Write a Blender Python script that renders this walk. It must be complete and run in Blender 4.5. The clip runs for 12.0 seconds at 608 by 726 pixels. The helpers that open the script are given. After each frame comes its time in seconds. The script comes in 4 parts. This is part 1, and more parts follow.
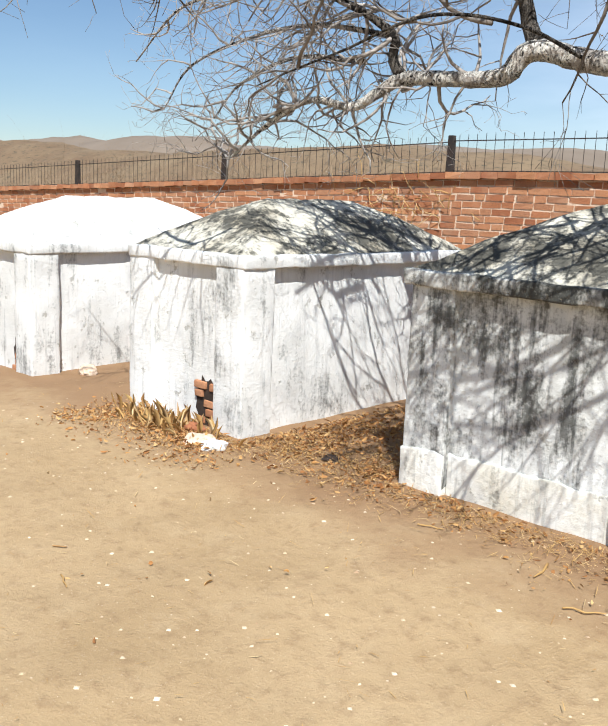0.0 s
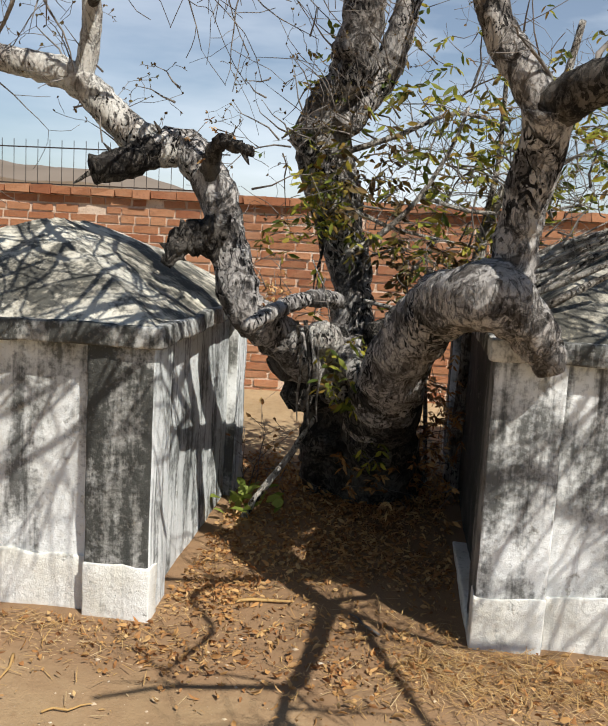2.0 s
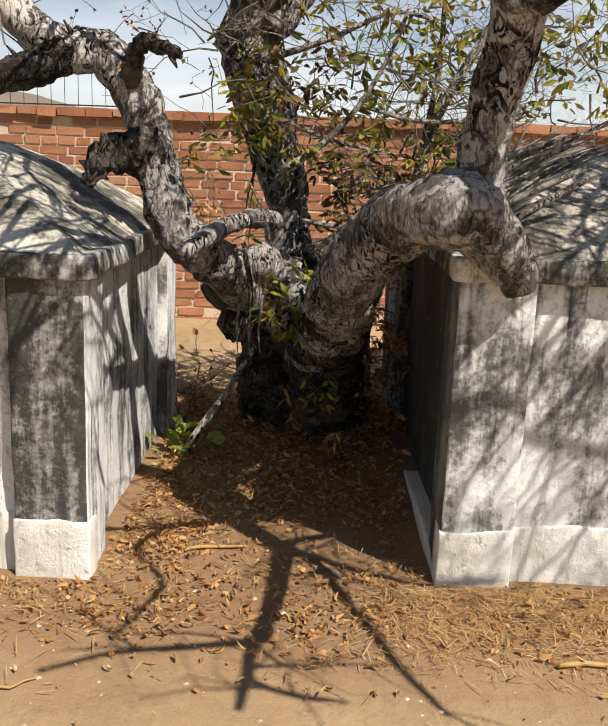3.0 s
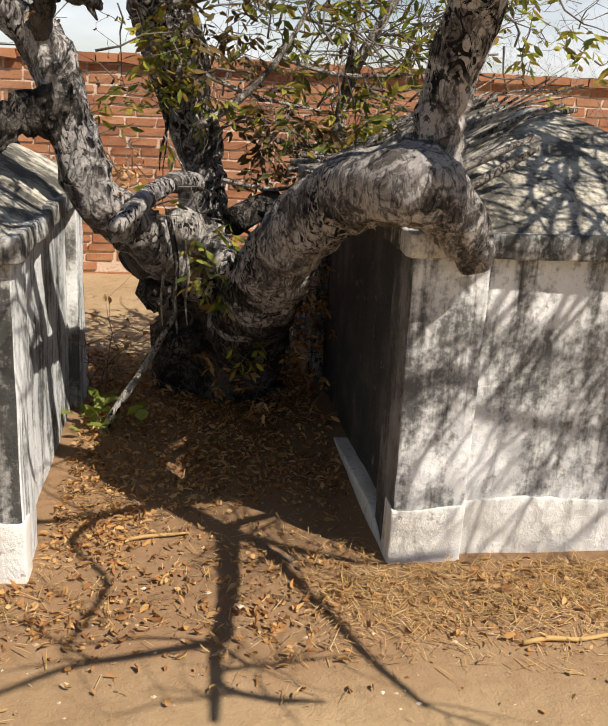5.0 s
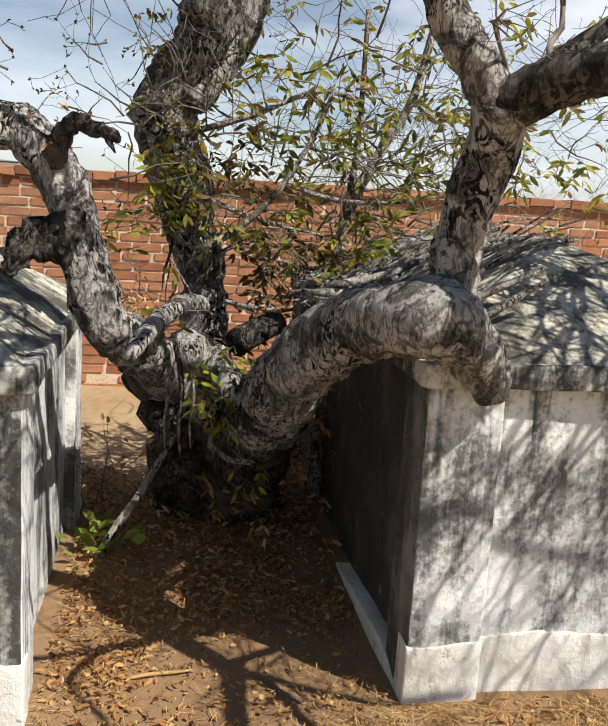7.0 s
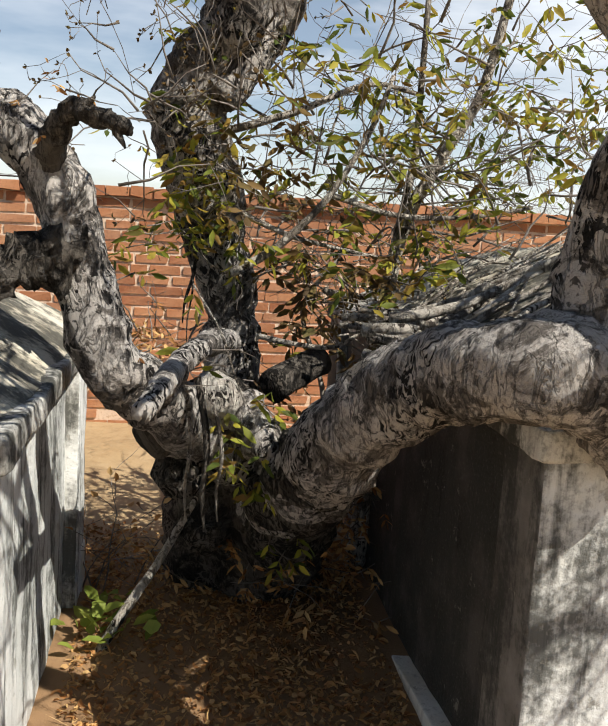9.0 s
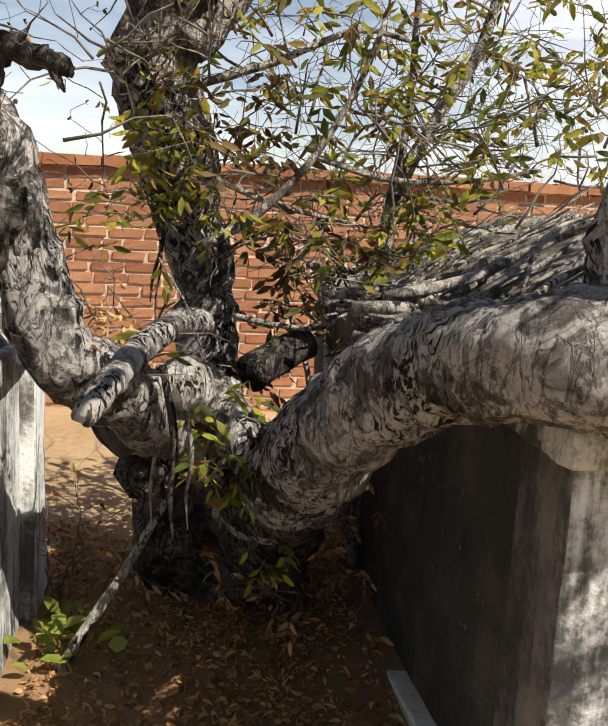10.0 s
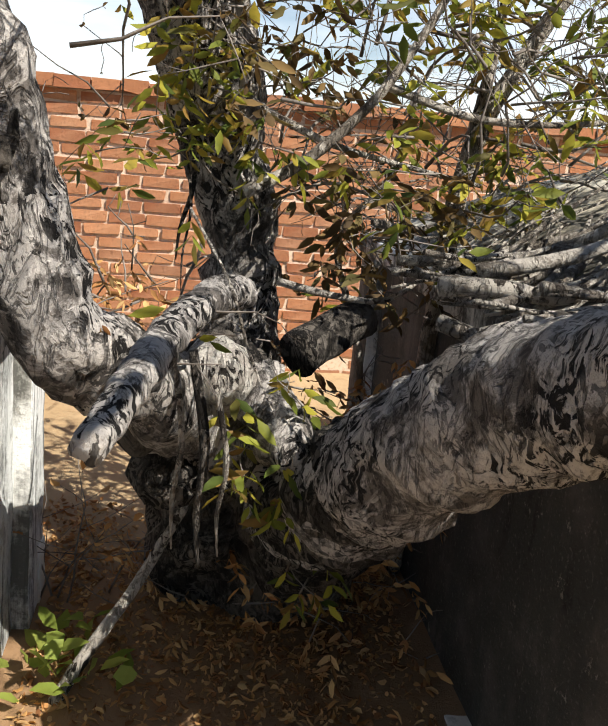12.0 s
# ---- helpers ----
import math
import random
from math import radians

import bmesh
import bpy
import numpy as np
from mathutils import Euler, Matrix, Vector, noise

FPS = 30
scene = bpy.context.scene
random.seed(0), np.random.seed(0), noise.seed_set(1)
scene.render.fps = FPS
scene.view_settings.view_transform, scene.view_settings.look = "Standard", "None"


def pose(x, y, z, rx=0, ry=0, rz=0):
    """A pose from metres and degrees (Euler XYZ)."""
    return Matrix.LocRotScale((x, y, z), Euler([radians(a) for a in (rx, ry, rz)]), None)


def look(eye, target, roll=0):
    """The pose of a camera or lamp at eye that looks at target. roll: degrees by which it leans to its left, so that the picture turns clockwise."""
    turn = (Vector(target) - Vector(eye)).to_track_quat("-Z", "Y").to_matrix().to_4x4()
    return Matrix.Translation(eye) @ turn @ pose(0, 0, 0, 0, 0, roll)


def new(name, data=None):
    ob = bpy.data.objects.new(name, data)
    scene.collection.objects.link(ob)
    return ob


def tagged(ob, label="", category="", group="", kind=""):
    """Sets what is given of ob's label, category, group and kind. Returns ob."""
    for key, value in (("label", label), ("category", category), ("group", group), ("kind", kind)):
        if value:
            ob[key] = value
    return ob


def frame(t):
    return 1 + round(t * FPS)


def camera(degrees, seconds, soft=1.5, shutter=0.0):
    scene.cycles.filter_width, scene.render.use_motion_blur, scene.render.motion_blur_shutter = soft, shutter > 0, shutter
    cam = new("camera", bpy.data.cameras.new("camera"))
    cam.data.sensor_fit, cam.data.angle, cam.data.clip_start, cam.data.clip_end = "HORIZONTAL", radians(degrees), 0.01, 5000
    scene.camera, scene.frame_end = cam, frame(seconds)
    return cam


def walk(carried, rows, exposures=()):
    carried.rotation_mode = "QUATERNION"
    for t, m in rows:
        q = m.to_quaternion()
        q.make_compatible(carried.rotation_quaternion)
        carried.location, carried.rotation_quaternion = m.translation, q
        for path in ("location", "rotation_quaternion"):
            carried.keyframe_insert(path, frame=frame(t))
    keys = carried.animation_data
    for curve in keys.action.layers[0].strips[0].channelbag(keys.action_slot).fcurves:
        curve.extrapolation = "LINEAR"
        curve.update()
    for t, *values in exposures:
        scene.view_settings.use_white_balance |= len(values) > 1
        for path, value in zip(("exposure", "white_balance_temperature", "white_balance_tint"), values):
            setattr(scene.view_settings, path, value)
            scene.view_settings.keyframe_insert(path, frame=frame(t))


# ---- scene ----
cam = camera(38.3, 12.0, soft=1.5)
PATH = [
    (0, (0.71, 0.584, 1.424), (0.504, 2.537, 1.046), 2.4),
    (0.3, (0.671, 0.598, 1.432), (0.696, 2.566, 1.076), 3.2),
    (0.5, (0.711, 0.696, 1.439), (0.854, 2.659, 1.085), 2.8),
    (1, (0.773, 0.847, 1.436), (1.183, 2.777, 1.112), 2.7),
    (1.5, (0.806, 0.962, 1.427), (1.503, 2.812, 1.124), 3.1),
    (2, (0.729, 1.167, 1.449), (1.756, 2.858, 1.154), 3.2),
    (2.5, (0.716, 1.307, 1.423), (1.864, 2.891, 1.009), 2.2),
    (3, (0.783, 1.463, 1.414), (1.958, 3.015, 0.956), 2.2),
    (3.2, (0.809, 1.537, 1.407), (2.022, 3.045, 0.903), 2.7),
    (4.8, (0.706, 1.752, 1.507), (2.069, 3.086, 0.904), 2.8),
    (5, (0.708, 1.755, 1.511), (2.08, 3.085, 0.923), 2.8),
    (5.5, (0.714, 1.767, 1.537), (2.112, 3.096, 1.009), 3.3),
    (6, (0.691, 1.791, 1.556), (2.109, 3.123, 1.092), 3.4),
    (6.5, (0.669, 1.84, 1.568), (2.1, 3.173, 1.15), 3.5),
    (7, (0.663, 1.881, 1.574), (2.106, 3.22, 1.217), 3.4),
    (7.2, (0.67, 1.908, 1.581), (2.12, 3.246, 1.25), 3.3),
    (8.8, (1.032, 2.381, 1.545), (2.465, 3.743, 1.244), 3.3),
    (9, (1.076, 2.444, 1.538), (2.498, 3.816, 1.229), 3.5),
    (9.5, (1.178, 2.567, 1.507), (2.6, 3.934, 1.178), 3.4),
    (10, (1.342, 2.674, 1.506), (2.777, 4.019, 1.146), 3.2),
    (10.5, (1.448, 2.753, 1.522), (2.889, 4.082, 1.124), 3.1),
    (11, (1.53, 2.875, 1.483), (2.962, 4.207, 1.063), 4.1),
    (11.5, (1.61, 3.057, 1.486), (3.014, 4.402, 1.02), 4.9),
    (12, (1.648, 3.143, 1.502), (3.052, 4.479, 1.008), 5.5),
]
walk(cam, [(t, look(eye, target, roll)) for t, eye, target, roll in PATH],
     exposures=[(0.0, 0.60, 6050, 8), (1.0, 0.34, 6300, 9), (2.0, 0.30, 6350, 9), (3.0, 0.38, 6850, 13), (5.0, 0.40, 6850, 13), (7.0, 0.40, 6600, 10), (9.0, 0.52, 6700, 9), (10.5, 0.64, 6950, 12), (12.0, 0.80, 6650, 10)])

# ---- site frame: u along the brick wall, v towards it, z up ----
AZ = radians(37.7)
SITE = Matrix.Rotation(-AZ, 4, "Z")

# ---- sky and sun ----
SUN_AZ, SUN_EL = radians(172.0), radians(50.0)
world = bpy.data.worlds.new("sky")
scene.world = world
world.use_nodes = True
wn = world.node_tree
sky = wn.nodes.new("ShaderNodeTexSky")
sky.sky_type = "NISHITA"
sky.sun_disc = False
sky.sun_elevation = SUN_EL
sky.sun_rotation = SUN_AZ
sky.dust_density = 0.2
sky.ozone_density = 3.5
tex = wn.nodes.new("ShaderNodeTexCoord")
mapn = wn.nodes.new("ShaderNodeMapping")
mapn.inputs["Scale"].default_value = (1.2, 1.2, 5.0)
cloud = wn.nodes.new("ShaderNodeTexNoise")
cloud.inputs["Scale"].default_value = 1.7
cloud.inputs["Detail"].default_value = 6.0
cloud.inputs["Roughness"].default_value = 0.55
ramp = wn.nodes.new("ShaderNodeValToRGB")
ramp.color_ramp.elements[0].position = 0.34
ramp.color_ramp.elements[0].color = (0.16, 0.16, 0.16, 1)
ramp.color_ramp.elements[1].position = 0.66
wmix = wn.nodes.new("ShaderNodeMixRGB")
wmix.inputs[2].default_value = (13.2, 13.8, 14.6, 1)
wn.links.new(tex.outputs["Generated"], mapn.inputs["Vector"])
wn.links.new(mapn.outputs["Vector"], cloud.inputs["Vector"])
wn.links.new(cloud.outputs["Fac"], ramp.inputs["Fac"])
# the clouds bank up towards the north-east and thin out to the north-west
bank = wn.nodes.new("ShaderNodeVectorMath")
bank.operation = "DOT_PRODUCT"
bank.inputs[1].default_value = (0.80, 0.45, 0.0)
wn.links.new(tex.outputs["Generated"], bank.inputs[0])
spread = wn.nodes.new("ShaderNodeMapRange")
spread.inputs["From Min"].default_value = 0.42
spread.inputs["From Max"].default_value = 0.92
spread.inputs["To Min"].default_value = 0.05
wn.links.new(bank.outputs["Value"], spread.inputs["Value"])
veil = wn.nodes.new("ShaderNodeMath")
veil.operation = "MULTIPLY"
wn.links.new(ramp.outputs["Color"], veil.inputs[0])
wn.links.new(spread.outputs["Result"], veil.inputs[1])
wn.links.new(veil.outputs[0], wmix.inputs[0])
wn.links.new(sky.outputs["Color"], wmix.inputs[1])
wn.links.new(wmix.outputs["Color"], wn.nodes["Background"].inputs["Color"])
wn.nodes["Background"].inputs["Strength"].default_value = 0.065
sun = new("sun", bpy.data.lights.new("sun", "SUN"))
sun.data.energy = 5.0
sun.data.angle = radians(0.4)
sun.data.color = (1.0, 0.96, 0.89)
sun_dir = Vector((math.sin(SUN_AZ) * math.cos(SUN_EL), math.cos(SUN_AZ) * math.cos(SUN_EL), math.sin(SUN_EL)))
sun.matrix_world = look(sun_dir * 40, (0, 0, 0))


# ---- materials ----
class Mat:
    """A node material under construction."""

    def __init__(self, name, rough=0.9):
        self.m = bpy.data.materials.new(name)
        self.m.use_nodes = True
        self.t = self.m.node_tree
        self.b = self.t.nodes["Principled BSDF"]
        self.b.inputs["Roughness"].default_value = rough
        self.b.inputs["Specular IOR Level"].default_value = 0.25
        self.co = self.t.nodes.new("ShaderNodeTexCoord").outputs["Object"]

    def node(self, kind, **sets):
        n = self.t.nodes.new(kind)
        for k, v in sets.items():
            n.inputs[k.replace("_", " ")].default_value = v
        return n

    def link(self, a, b):
        self.t.links.new(a, b)

    def coords(self, scale=(1, 1, 1), shift=(0, 0, 0)):
        n = self.t.nodes.new("ShaderNodeMapping")
        n.inputs["Scale"].default_value = scale
        n.inputs["Location"].default_value = shift
        self.link(self.co, n.inputs["Vector"])
        return n.outputs["Vector"]

    def noise(self, scale, detail=4.0, rough=0.55, stretch=(1, 1, 1), shift=(0, 0, 0), swirl=0.0):
        n = self.node("ShaderNodeTexNoise", Scale=scale, Detail=detail, Roughness=rough, Distortion=swirl)
        self.link(self.coords(stretch, shift), n.inputs["Vector"])
        return n.outputs["Fac"]

    def ramp(self, fac, *stops):
        n = self.t.nodes.new("ShaderNodeValToRGB")
        els = n.color_ramp.elements
        while len(els) < len(stops):
            els.new(0.5)
        for e, (p, c) in zip(els, stops):
            e.position = p
            e.color = (*c, 1) if isinstance(c, tuple) else (c, c, c, 1)
        self.link(fac, n.inputs["Fac"])
        return n.outputs["Color"]

    def mix(self, fac, a, b, how="MIX"):
        n = self.t.nodes.new("ShaderNodeMixRGB")
        n.blend_type = how
        for sock, val in zip(n.inputs, (fac, a, b)):
            if isinstance(val, (int, float)):
                sock.default_value = val if sock.type == "VALUE" else (val, val, val, 1)
            elif isinstance(val, tuple):
                sock.default_value = (*val, 1)
            else:
                self.link(val, sock)
        return n.outputs["Color"]

    def math(self, how, a, b):
        n = self.t.nodes.new("ShaderNodeMath")
        n.operation = how
        for sock, val in zip(n.inputs, (a, b)):
            if isinstance(val, (int, float)):
                sock.default_value = val
            else:
                self.link(val, sock)
        return n.outputs[0]

    def random(self):
        oi = self.t.nodes.new("ShaderNodeObjectInfo").outputs["Random"]
        ge = self.t.nodes.new("ShaderNodeNewGeometry").outputs["Random Per Island"]
        return self.math("FRACT", self.math("ADD", oi, ge), 0.0)

    def done(self, color, height=None, strength=0.4, dist=0.01):
        self.link(color, self.b.inputs["Base Color"])
        if height is not None:
            n = self.node("ShaderNodeBump", Strength=strength, Distance=dist)
            self.link(height, n.inputs["Height"])
            self.link(n.outputs["Normal"], self.b.inputs["Normal"])
        return self.m


def plaster(name, mould, white=(0.80, 0.79, 0.75), grey=(0.52, 0.52, 0.48), shift=(0, 0, 0), streak=0.35):
    """Old limewash over cement plaster, with black mould in patches and in runs down the face."""
    m = Mat(name, 0.92)
    big = m.noise(2.2, 5, 0.6, shift=shift)
    runs = m.noise(7.0, 5, 0.65, stretch=(1.6, 1.6, 0.22), shift=shift)
    thin = m.noise(24.0, 4, 0.6, stretch=(1.5, 1.5, 0.07), shift=shift)
    fine = m.noise(46.0, 6, 0.7, shift=shift)
    base = m.mix(m.ramp(big, (0.40, 0.0), (0.62, 1.0)), white, grey)
    k = m.math("ADD", m.math("MULTIPLY", big, 0.40), m.math("MULTIPLY", runs, 0.42))
    k = m.math("ADD", k, m.math("MULTIPLY", fine, 0.24))
    edge = 0.70 - 0.20 * mould
    stain = m.ramp(k, (edge - 0.02, 0.0), (edge + 0.06, 1.0))
    col = m.mix(m.math("MULTIPLY", stain, min(1.0, 0.35 + 0.55 * mould)), base, (0.050, 0.050, 0.044))
    drips = m.math("MULTIPLY", m.ramp(thin, (0.52, 0.0), (0.64, 1.0)), m.ramp(runs, (0.42, 0.0), (0.58, 1.0)))
    col = m.mix(m.math("MULTIPLY", drips, streak), col, (0.045, 0.047, 0.043))
    # flaked patches that bare the cement, and pinholes
    flake = m.noise(9.0, 7, 0.72, shift=(shift[1], shift[0], 3))
    col = m.mix(m.ramp(flake, (0.62, 0.0), (0.65, 0.6)), col, (0.34, 0.32, 0.27))
    col = m.mix(m.ramp(m.noise(90, 3, 0.6), (0.58, 0.0), (0.72, max(0.12, mould * 0.9 - 0.35))), col, (0.20, 0.19, 0.165))
    h = m.math("ADD", m.math("MULTIPLY", fine, 0.6), big)
    h = m.math("SUBTRACT", h, m.math("MULTIPLY", m.ramp(flake, (0.62, 0.0), (0.65, 1.0)), 0.3))
    return m.done(col, h, 0.7, 0.014)


LIME = plaster("limewash, sound", 0.52, white=(0.80, 0.79, 0.76), grey=(0.64, 0.63, 0.60), streak=0.2)
LIME_OLD = plaster("limewash, mouldy", 0.88, white=(0.76, 0.76, 0.73), grey=(0.46, 0.45, 0.41), shift=(3, 1, 0), streak=0.5)
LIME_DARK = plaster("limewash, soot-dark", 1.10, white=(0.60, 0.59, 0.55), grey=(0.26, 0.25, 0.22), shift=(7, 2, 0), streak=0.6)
LIME_STREAK = plaster("limewash, streaked down the face", 0.78, white=(0.78, 0.79, 0.77), grey=(0.52, 0.54, 0.52), shift=(11, 4, 0), streak=1.0)
# two darkened copies that carry the shade on one tomb's left side
LIME_SHADE = plaster("limewash, mouldy, blackened for shade", 0.95, white=(0.10, 0.092, 0.082), grey=(0.020, 0.018, 0.016), shift=(2, 9, 0), streak=0.6)
LIME_SHADE_PIL = plaster("limewash, mouldy, browned for shade", 0.90, white=(0.27, 0.255, 0.235), grey=(0.075, 0.068, 0.06), shift=(6, 3, 0), streak=0.8)
LIME_MID = plaster("limewash, rain-streaked", 0.86, white=(0.82, 0.82, 0.79), grey=(0.55, 0.55, 0.52), shift=(4, 6, 0), streak=0.75)
LIME_NEW = plaster("limewash, fresh", 0.5, white=(0.80, 0.78, 0.72), grey=(0.66, 0.62, 0.52), shift=(5, 5, 0), streak=0.3)
ROOF = plaster("weathered roof plaster", 0.98, white=(0.62, 0.58, 0.48), grey=(0.38, 0.33, 0.24), shift=(1, 7, 0), streak=0.0)
ROOF_CLEAN = plaster("whitewashed roof plaster", 0.45, white=(0.74, 0.73, 0.70), grey=(0.58, 0.57, 0.53), shift=(1, 3, 0), streak=0.0)


def brick_material():
    m = Mat("fired clay brick", 0.9)
    r = m.random()
    tone = m.ramp(r, (0.0, (0.28, 0.105, 0.050)), (0.35, (0.37, 0.155, 0.073)), (0.7, (0.44, 0.205, 0.100)), (1.0, (0.32, 0.155, 0.088)))
    grain = m.noise(55, 6, 0.7)
    col = m.mix(m.ramp(m.noise(4, 4, 0.6), (0.45, 0.0), (0.75, 0.45)), tone, (0.50, 0.30, 0.18))
    col = m.mix(m.ramp(grain, (0.52, 0.0), (0.75, 0.6)), col, (0.13, 0.06, 0.04))
    return m.done(col, grain, 0.7, 0.008)


def mottled(name, a, b, scale, rough=0.95, bump=0.5, dist=0.01, third=None):
    m = Mat(name, rough)
    n1, n2 = m.noise(scale, 5, 0.6), m.noise(scale * 9, 5, 0.7)
    col = m.mix(m.ramp(n1, (0.35, 0.0), (0.65, 1.0)), a, b)
    if third:
        col = m.mix(m.ramp(n2, (0.52, 0.0), (0.68, 1.0)), col, third)
    return m.done(col, m.math("ADD", n1, n2), bump, dist)


BRICK = brick_material()
MORTAR = mottled("lime mortar", (0.60, 0.45, 0.33), (0.68, 0.54, 0.41), 5, third=(0.42, 0.27, 0.18))
CAP = mottled("mortar coping", (0.40, 0.25, 0.18), (0.54, 0.39, 0.29), 3, third=(0.27, 0.15, 0.11))
IRON = mottled("black painted iron", (0.018, 0.017, 0.016), (0.05, 0.035, 0.028), 20, rough=0.6)


def earth():
    m = Mat("trodden sandy earth", 0.97)
    n1, n2, n3 = m.noise(0.9, 5, 0.6), m.noise(14, 6, 0.7), m.noise(120, 4, 0.7)
    col = m.mix(m.ramp(n1, (0.36, 0.0), (0.64, 1.0)), (0.35, 0.24, 0.125), (0.43, 0.305, 0.17))
    col = m.mix(m.ramp(n2, (0.50, 0.0), (0.72, 0.75)), col, (0.25, 0.16, 0.085))
    col = m.mix(m.ramp(n3, (0.60, 0.0), (0.72, 0.55)), col, (0.60, 0.50, 0.36))
    n4 = m.noise(3.6, 6, 0.68, shift=(4, 2, 0))
    col = m.mix(m.ramp(n4, (0.54, 0.0), (0.72, 0.45)), col, (0.50, 0.375, 0.225))
    col = m.mix(m.ramp(m.noise(38, 5, 0.7, shift=(1, 8, 0)), (0.58, 0.0), (0.72, 0.35)), col, (0.22, 0.135, 0.07))
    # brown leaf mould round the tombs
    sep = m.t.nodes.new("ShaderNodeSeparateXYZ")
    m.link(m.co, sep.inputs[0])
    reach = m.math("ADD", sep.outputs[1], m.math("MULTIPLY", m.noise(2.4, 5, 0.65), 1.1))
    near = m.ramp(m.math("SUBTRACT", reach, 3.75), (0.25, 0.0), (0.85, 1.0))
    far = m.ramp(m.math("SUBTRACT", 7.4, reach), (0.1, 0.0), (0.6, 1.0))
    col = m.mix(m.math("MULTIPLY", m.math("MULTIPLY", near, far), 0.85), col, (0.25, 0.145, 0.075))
    h = m.math("ADD", m.math("MULTIPLY", n2, 1.0), m.math("MULTIPLY", n3, 0.4))
    return m.done(col, h, 0.6, 0.018)


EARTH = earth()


def bark(name, light, mid, dark, cut=0.5):
    """Smooth bark that peels in patches, with black scars crowded in places and thin cracks."""
    m = Mat(name, 0.9)
    n0 = m.noise(3.4, 4, 0.6, shift=(2, 1, 5))
    n1 = m.noise(7.5, 8, 0.72, swirl=0.6)
    n2 = m.noise(24, 5, 0.62, stretch=(1, 1, 0.55), swirl=2.4)
    n3 = m.noise(70, 6, 0.75, swirl=1.0)
    n4 = m.noise(11, 5, 0.6, stretch=(1.4, 1.4, 0.35), swirl=1.2)
    col = m.mix(m.ramp(n1, (0.49, 0.0), (0.56, 1.0)), light, mid)
    marks = m.ramp(n2, (cut + 0.01, 0.0), (cut + 0.04, 1.0))
    marks = m.math("MULTIPLY", marks, m.ramp(n0, (0.40, 0.15), (0.56, 1.0)))
    crack = m.ramp(n4, (0.475, 0.0), (0.495, 1.0), (0.505, 1.0), (0.525, 0.0))
    col = m.mix(m.math("MULTIPLY", crack, 0.5), col, dark)
    col = m.mix(marks, col, dark)
    col = m.mix(m.ramp(n3, (0.57, 0.0), (0.70, 0.7)), col, dark)
    h = m.math("SUBTRACT", m.math("ADD", m.math("MULTIPLY", n3, 0.5), m.math("MULTIPLY", n1, 0.8)), m.math("ADD", marks, m.math("MULTIPLY", crack, 0.6)))
    return m.done(col, h, 1.0, 0.03)


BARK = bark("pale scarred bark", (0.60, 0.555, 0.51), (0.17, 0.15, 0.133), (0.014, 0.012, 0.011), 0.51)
# lit copy of the bark: sunshine is put into its whiter tones
BARK_SUNLIT = bark("smooth bark, whitened for sunlight", (0.74, 0.70, 0.63), (0.46, 0.41, 0.36), (0.03, 0.025, 0.022), 0.55)
# the pale bark again, with shade mixed into its tones
BARK_SHADE = bark("bark toned down for shade", (0.46, 0.42, 0.38), (0.115, 0.10, 0.088), (0.012, 0.010, 0.009), 0.50)
# deepened beyond the bark's own dark to carry the gap's shade
BARK_DARK = bark("dark rough bark, deepened for shade", (0.17, 0.148, 0.125), (0.045, 0.038, 0.032), (0.011, 0.009, 0.007), 0.48)
DEADWOOD = bark("grey dead wood", (0.56, 0.51, 0.44), (0.24, 0.205, 0.165), (0.05, 0.04, 0.032), 0.53)
TWIG = mottled("twig bark", (0.09, 0.072, 0.058), (0.27, 0.24, 0.21), 7)
# lit copy of the twig bark, with the sun in its colour
TWIG_LIT = mottled("twig bark, paled for sunlight", (0.22, 0.19, 0.165), (0.46, 0.42, 0.38), 9)
SCRUB = mottled("dry scrub", (0.20, 0.14, 0.09), (0.30, 0.22, 0.14), 3)


def leafy(name, tones, rough=0.6, through_light=0.48):
    m = Mat(name, rough)
    r = m.random()
    n = len(tones)
    col = m.ramp(r, *[(i / (n - 1), c) for i, c in enumerate(tones)])
    col = m.mix(m.ramp(m.noise(40, 3), (0.5, 0.0), (0.8, 0.4)), col, tones[0])
    m.done(col)
    if through_light:
        tr = m.t.nodes.new("ShaderNodeBsdfTranslucent")
        mx = m.t.nodes.new("ShaderNodeMixShader")
        mx.inputs[0].default_value = through_light
        m.link(col, tr.inputs["Color"])
        m.link(m.b.outputs[0], mx.inputs[1])
        m.link(tr.outputs[0], mx.inputs[2])
        m.link(mx.outputs[0], m.t.nodes["Material Output"].inputs["Surface"])
    return m.m


LEAF = leafy("yellow-green leaf", [(0.07, 0.10, 0.022), (0.15, 0.18, 0.03), (0.31, 0.32, 0.045), (0.48, 0.43, 0.055), (0.27, 0.15, 0.04), (0.10, 0.12, 0.028)])
LEAF_GREEN = leafy("fresh green leaf", [(0.16, 0.22, 0.035), (0.26, 0.32, 0.06), (0.36, 0.40, 0.09)])
LEAF_DRY = leafy("dry brown leaf", [(0.20, 0.085, 0.032), (0.36, 0.165, 0.055), (0.50, 0.27, 0.095), (0.60, 0.39, 0.17), (0.26, 0.115, 0.042)], 0.8, 0.15)
LEAF_BROWN = leafy("withered dark leaf", [(0.06, 0.04, 0.02), (0.12, 0.075, 0.03), (0.20, 0.125, 0.045), (0.09, 0.085, 0.03)], 0.8, 0.25)
STRAW = leafy("dry straw", [(0.42, 0.24, 0.085), (0.58, 0.38, 0.15), (0.34, 0.18, 0.065), (0.68, 0.52, 0.28)], 0.8, 0.15)
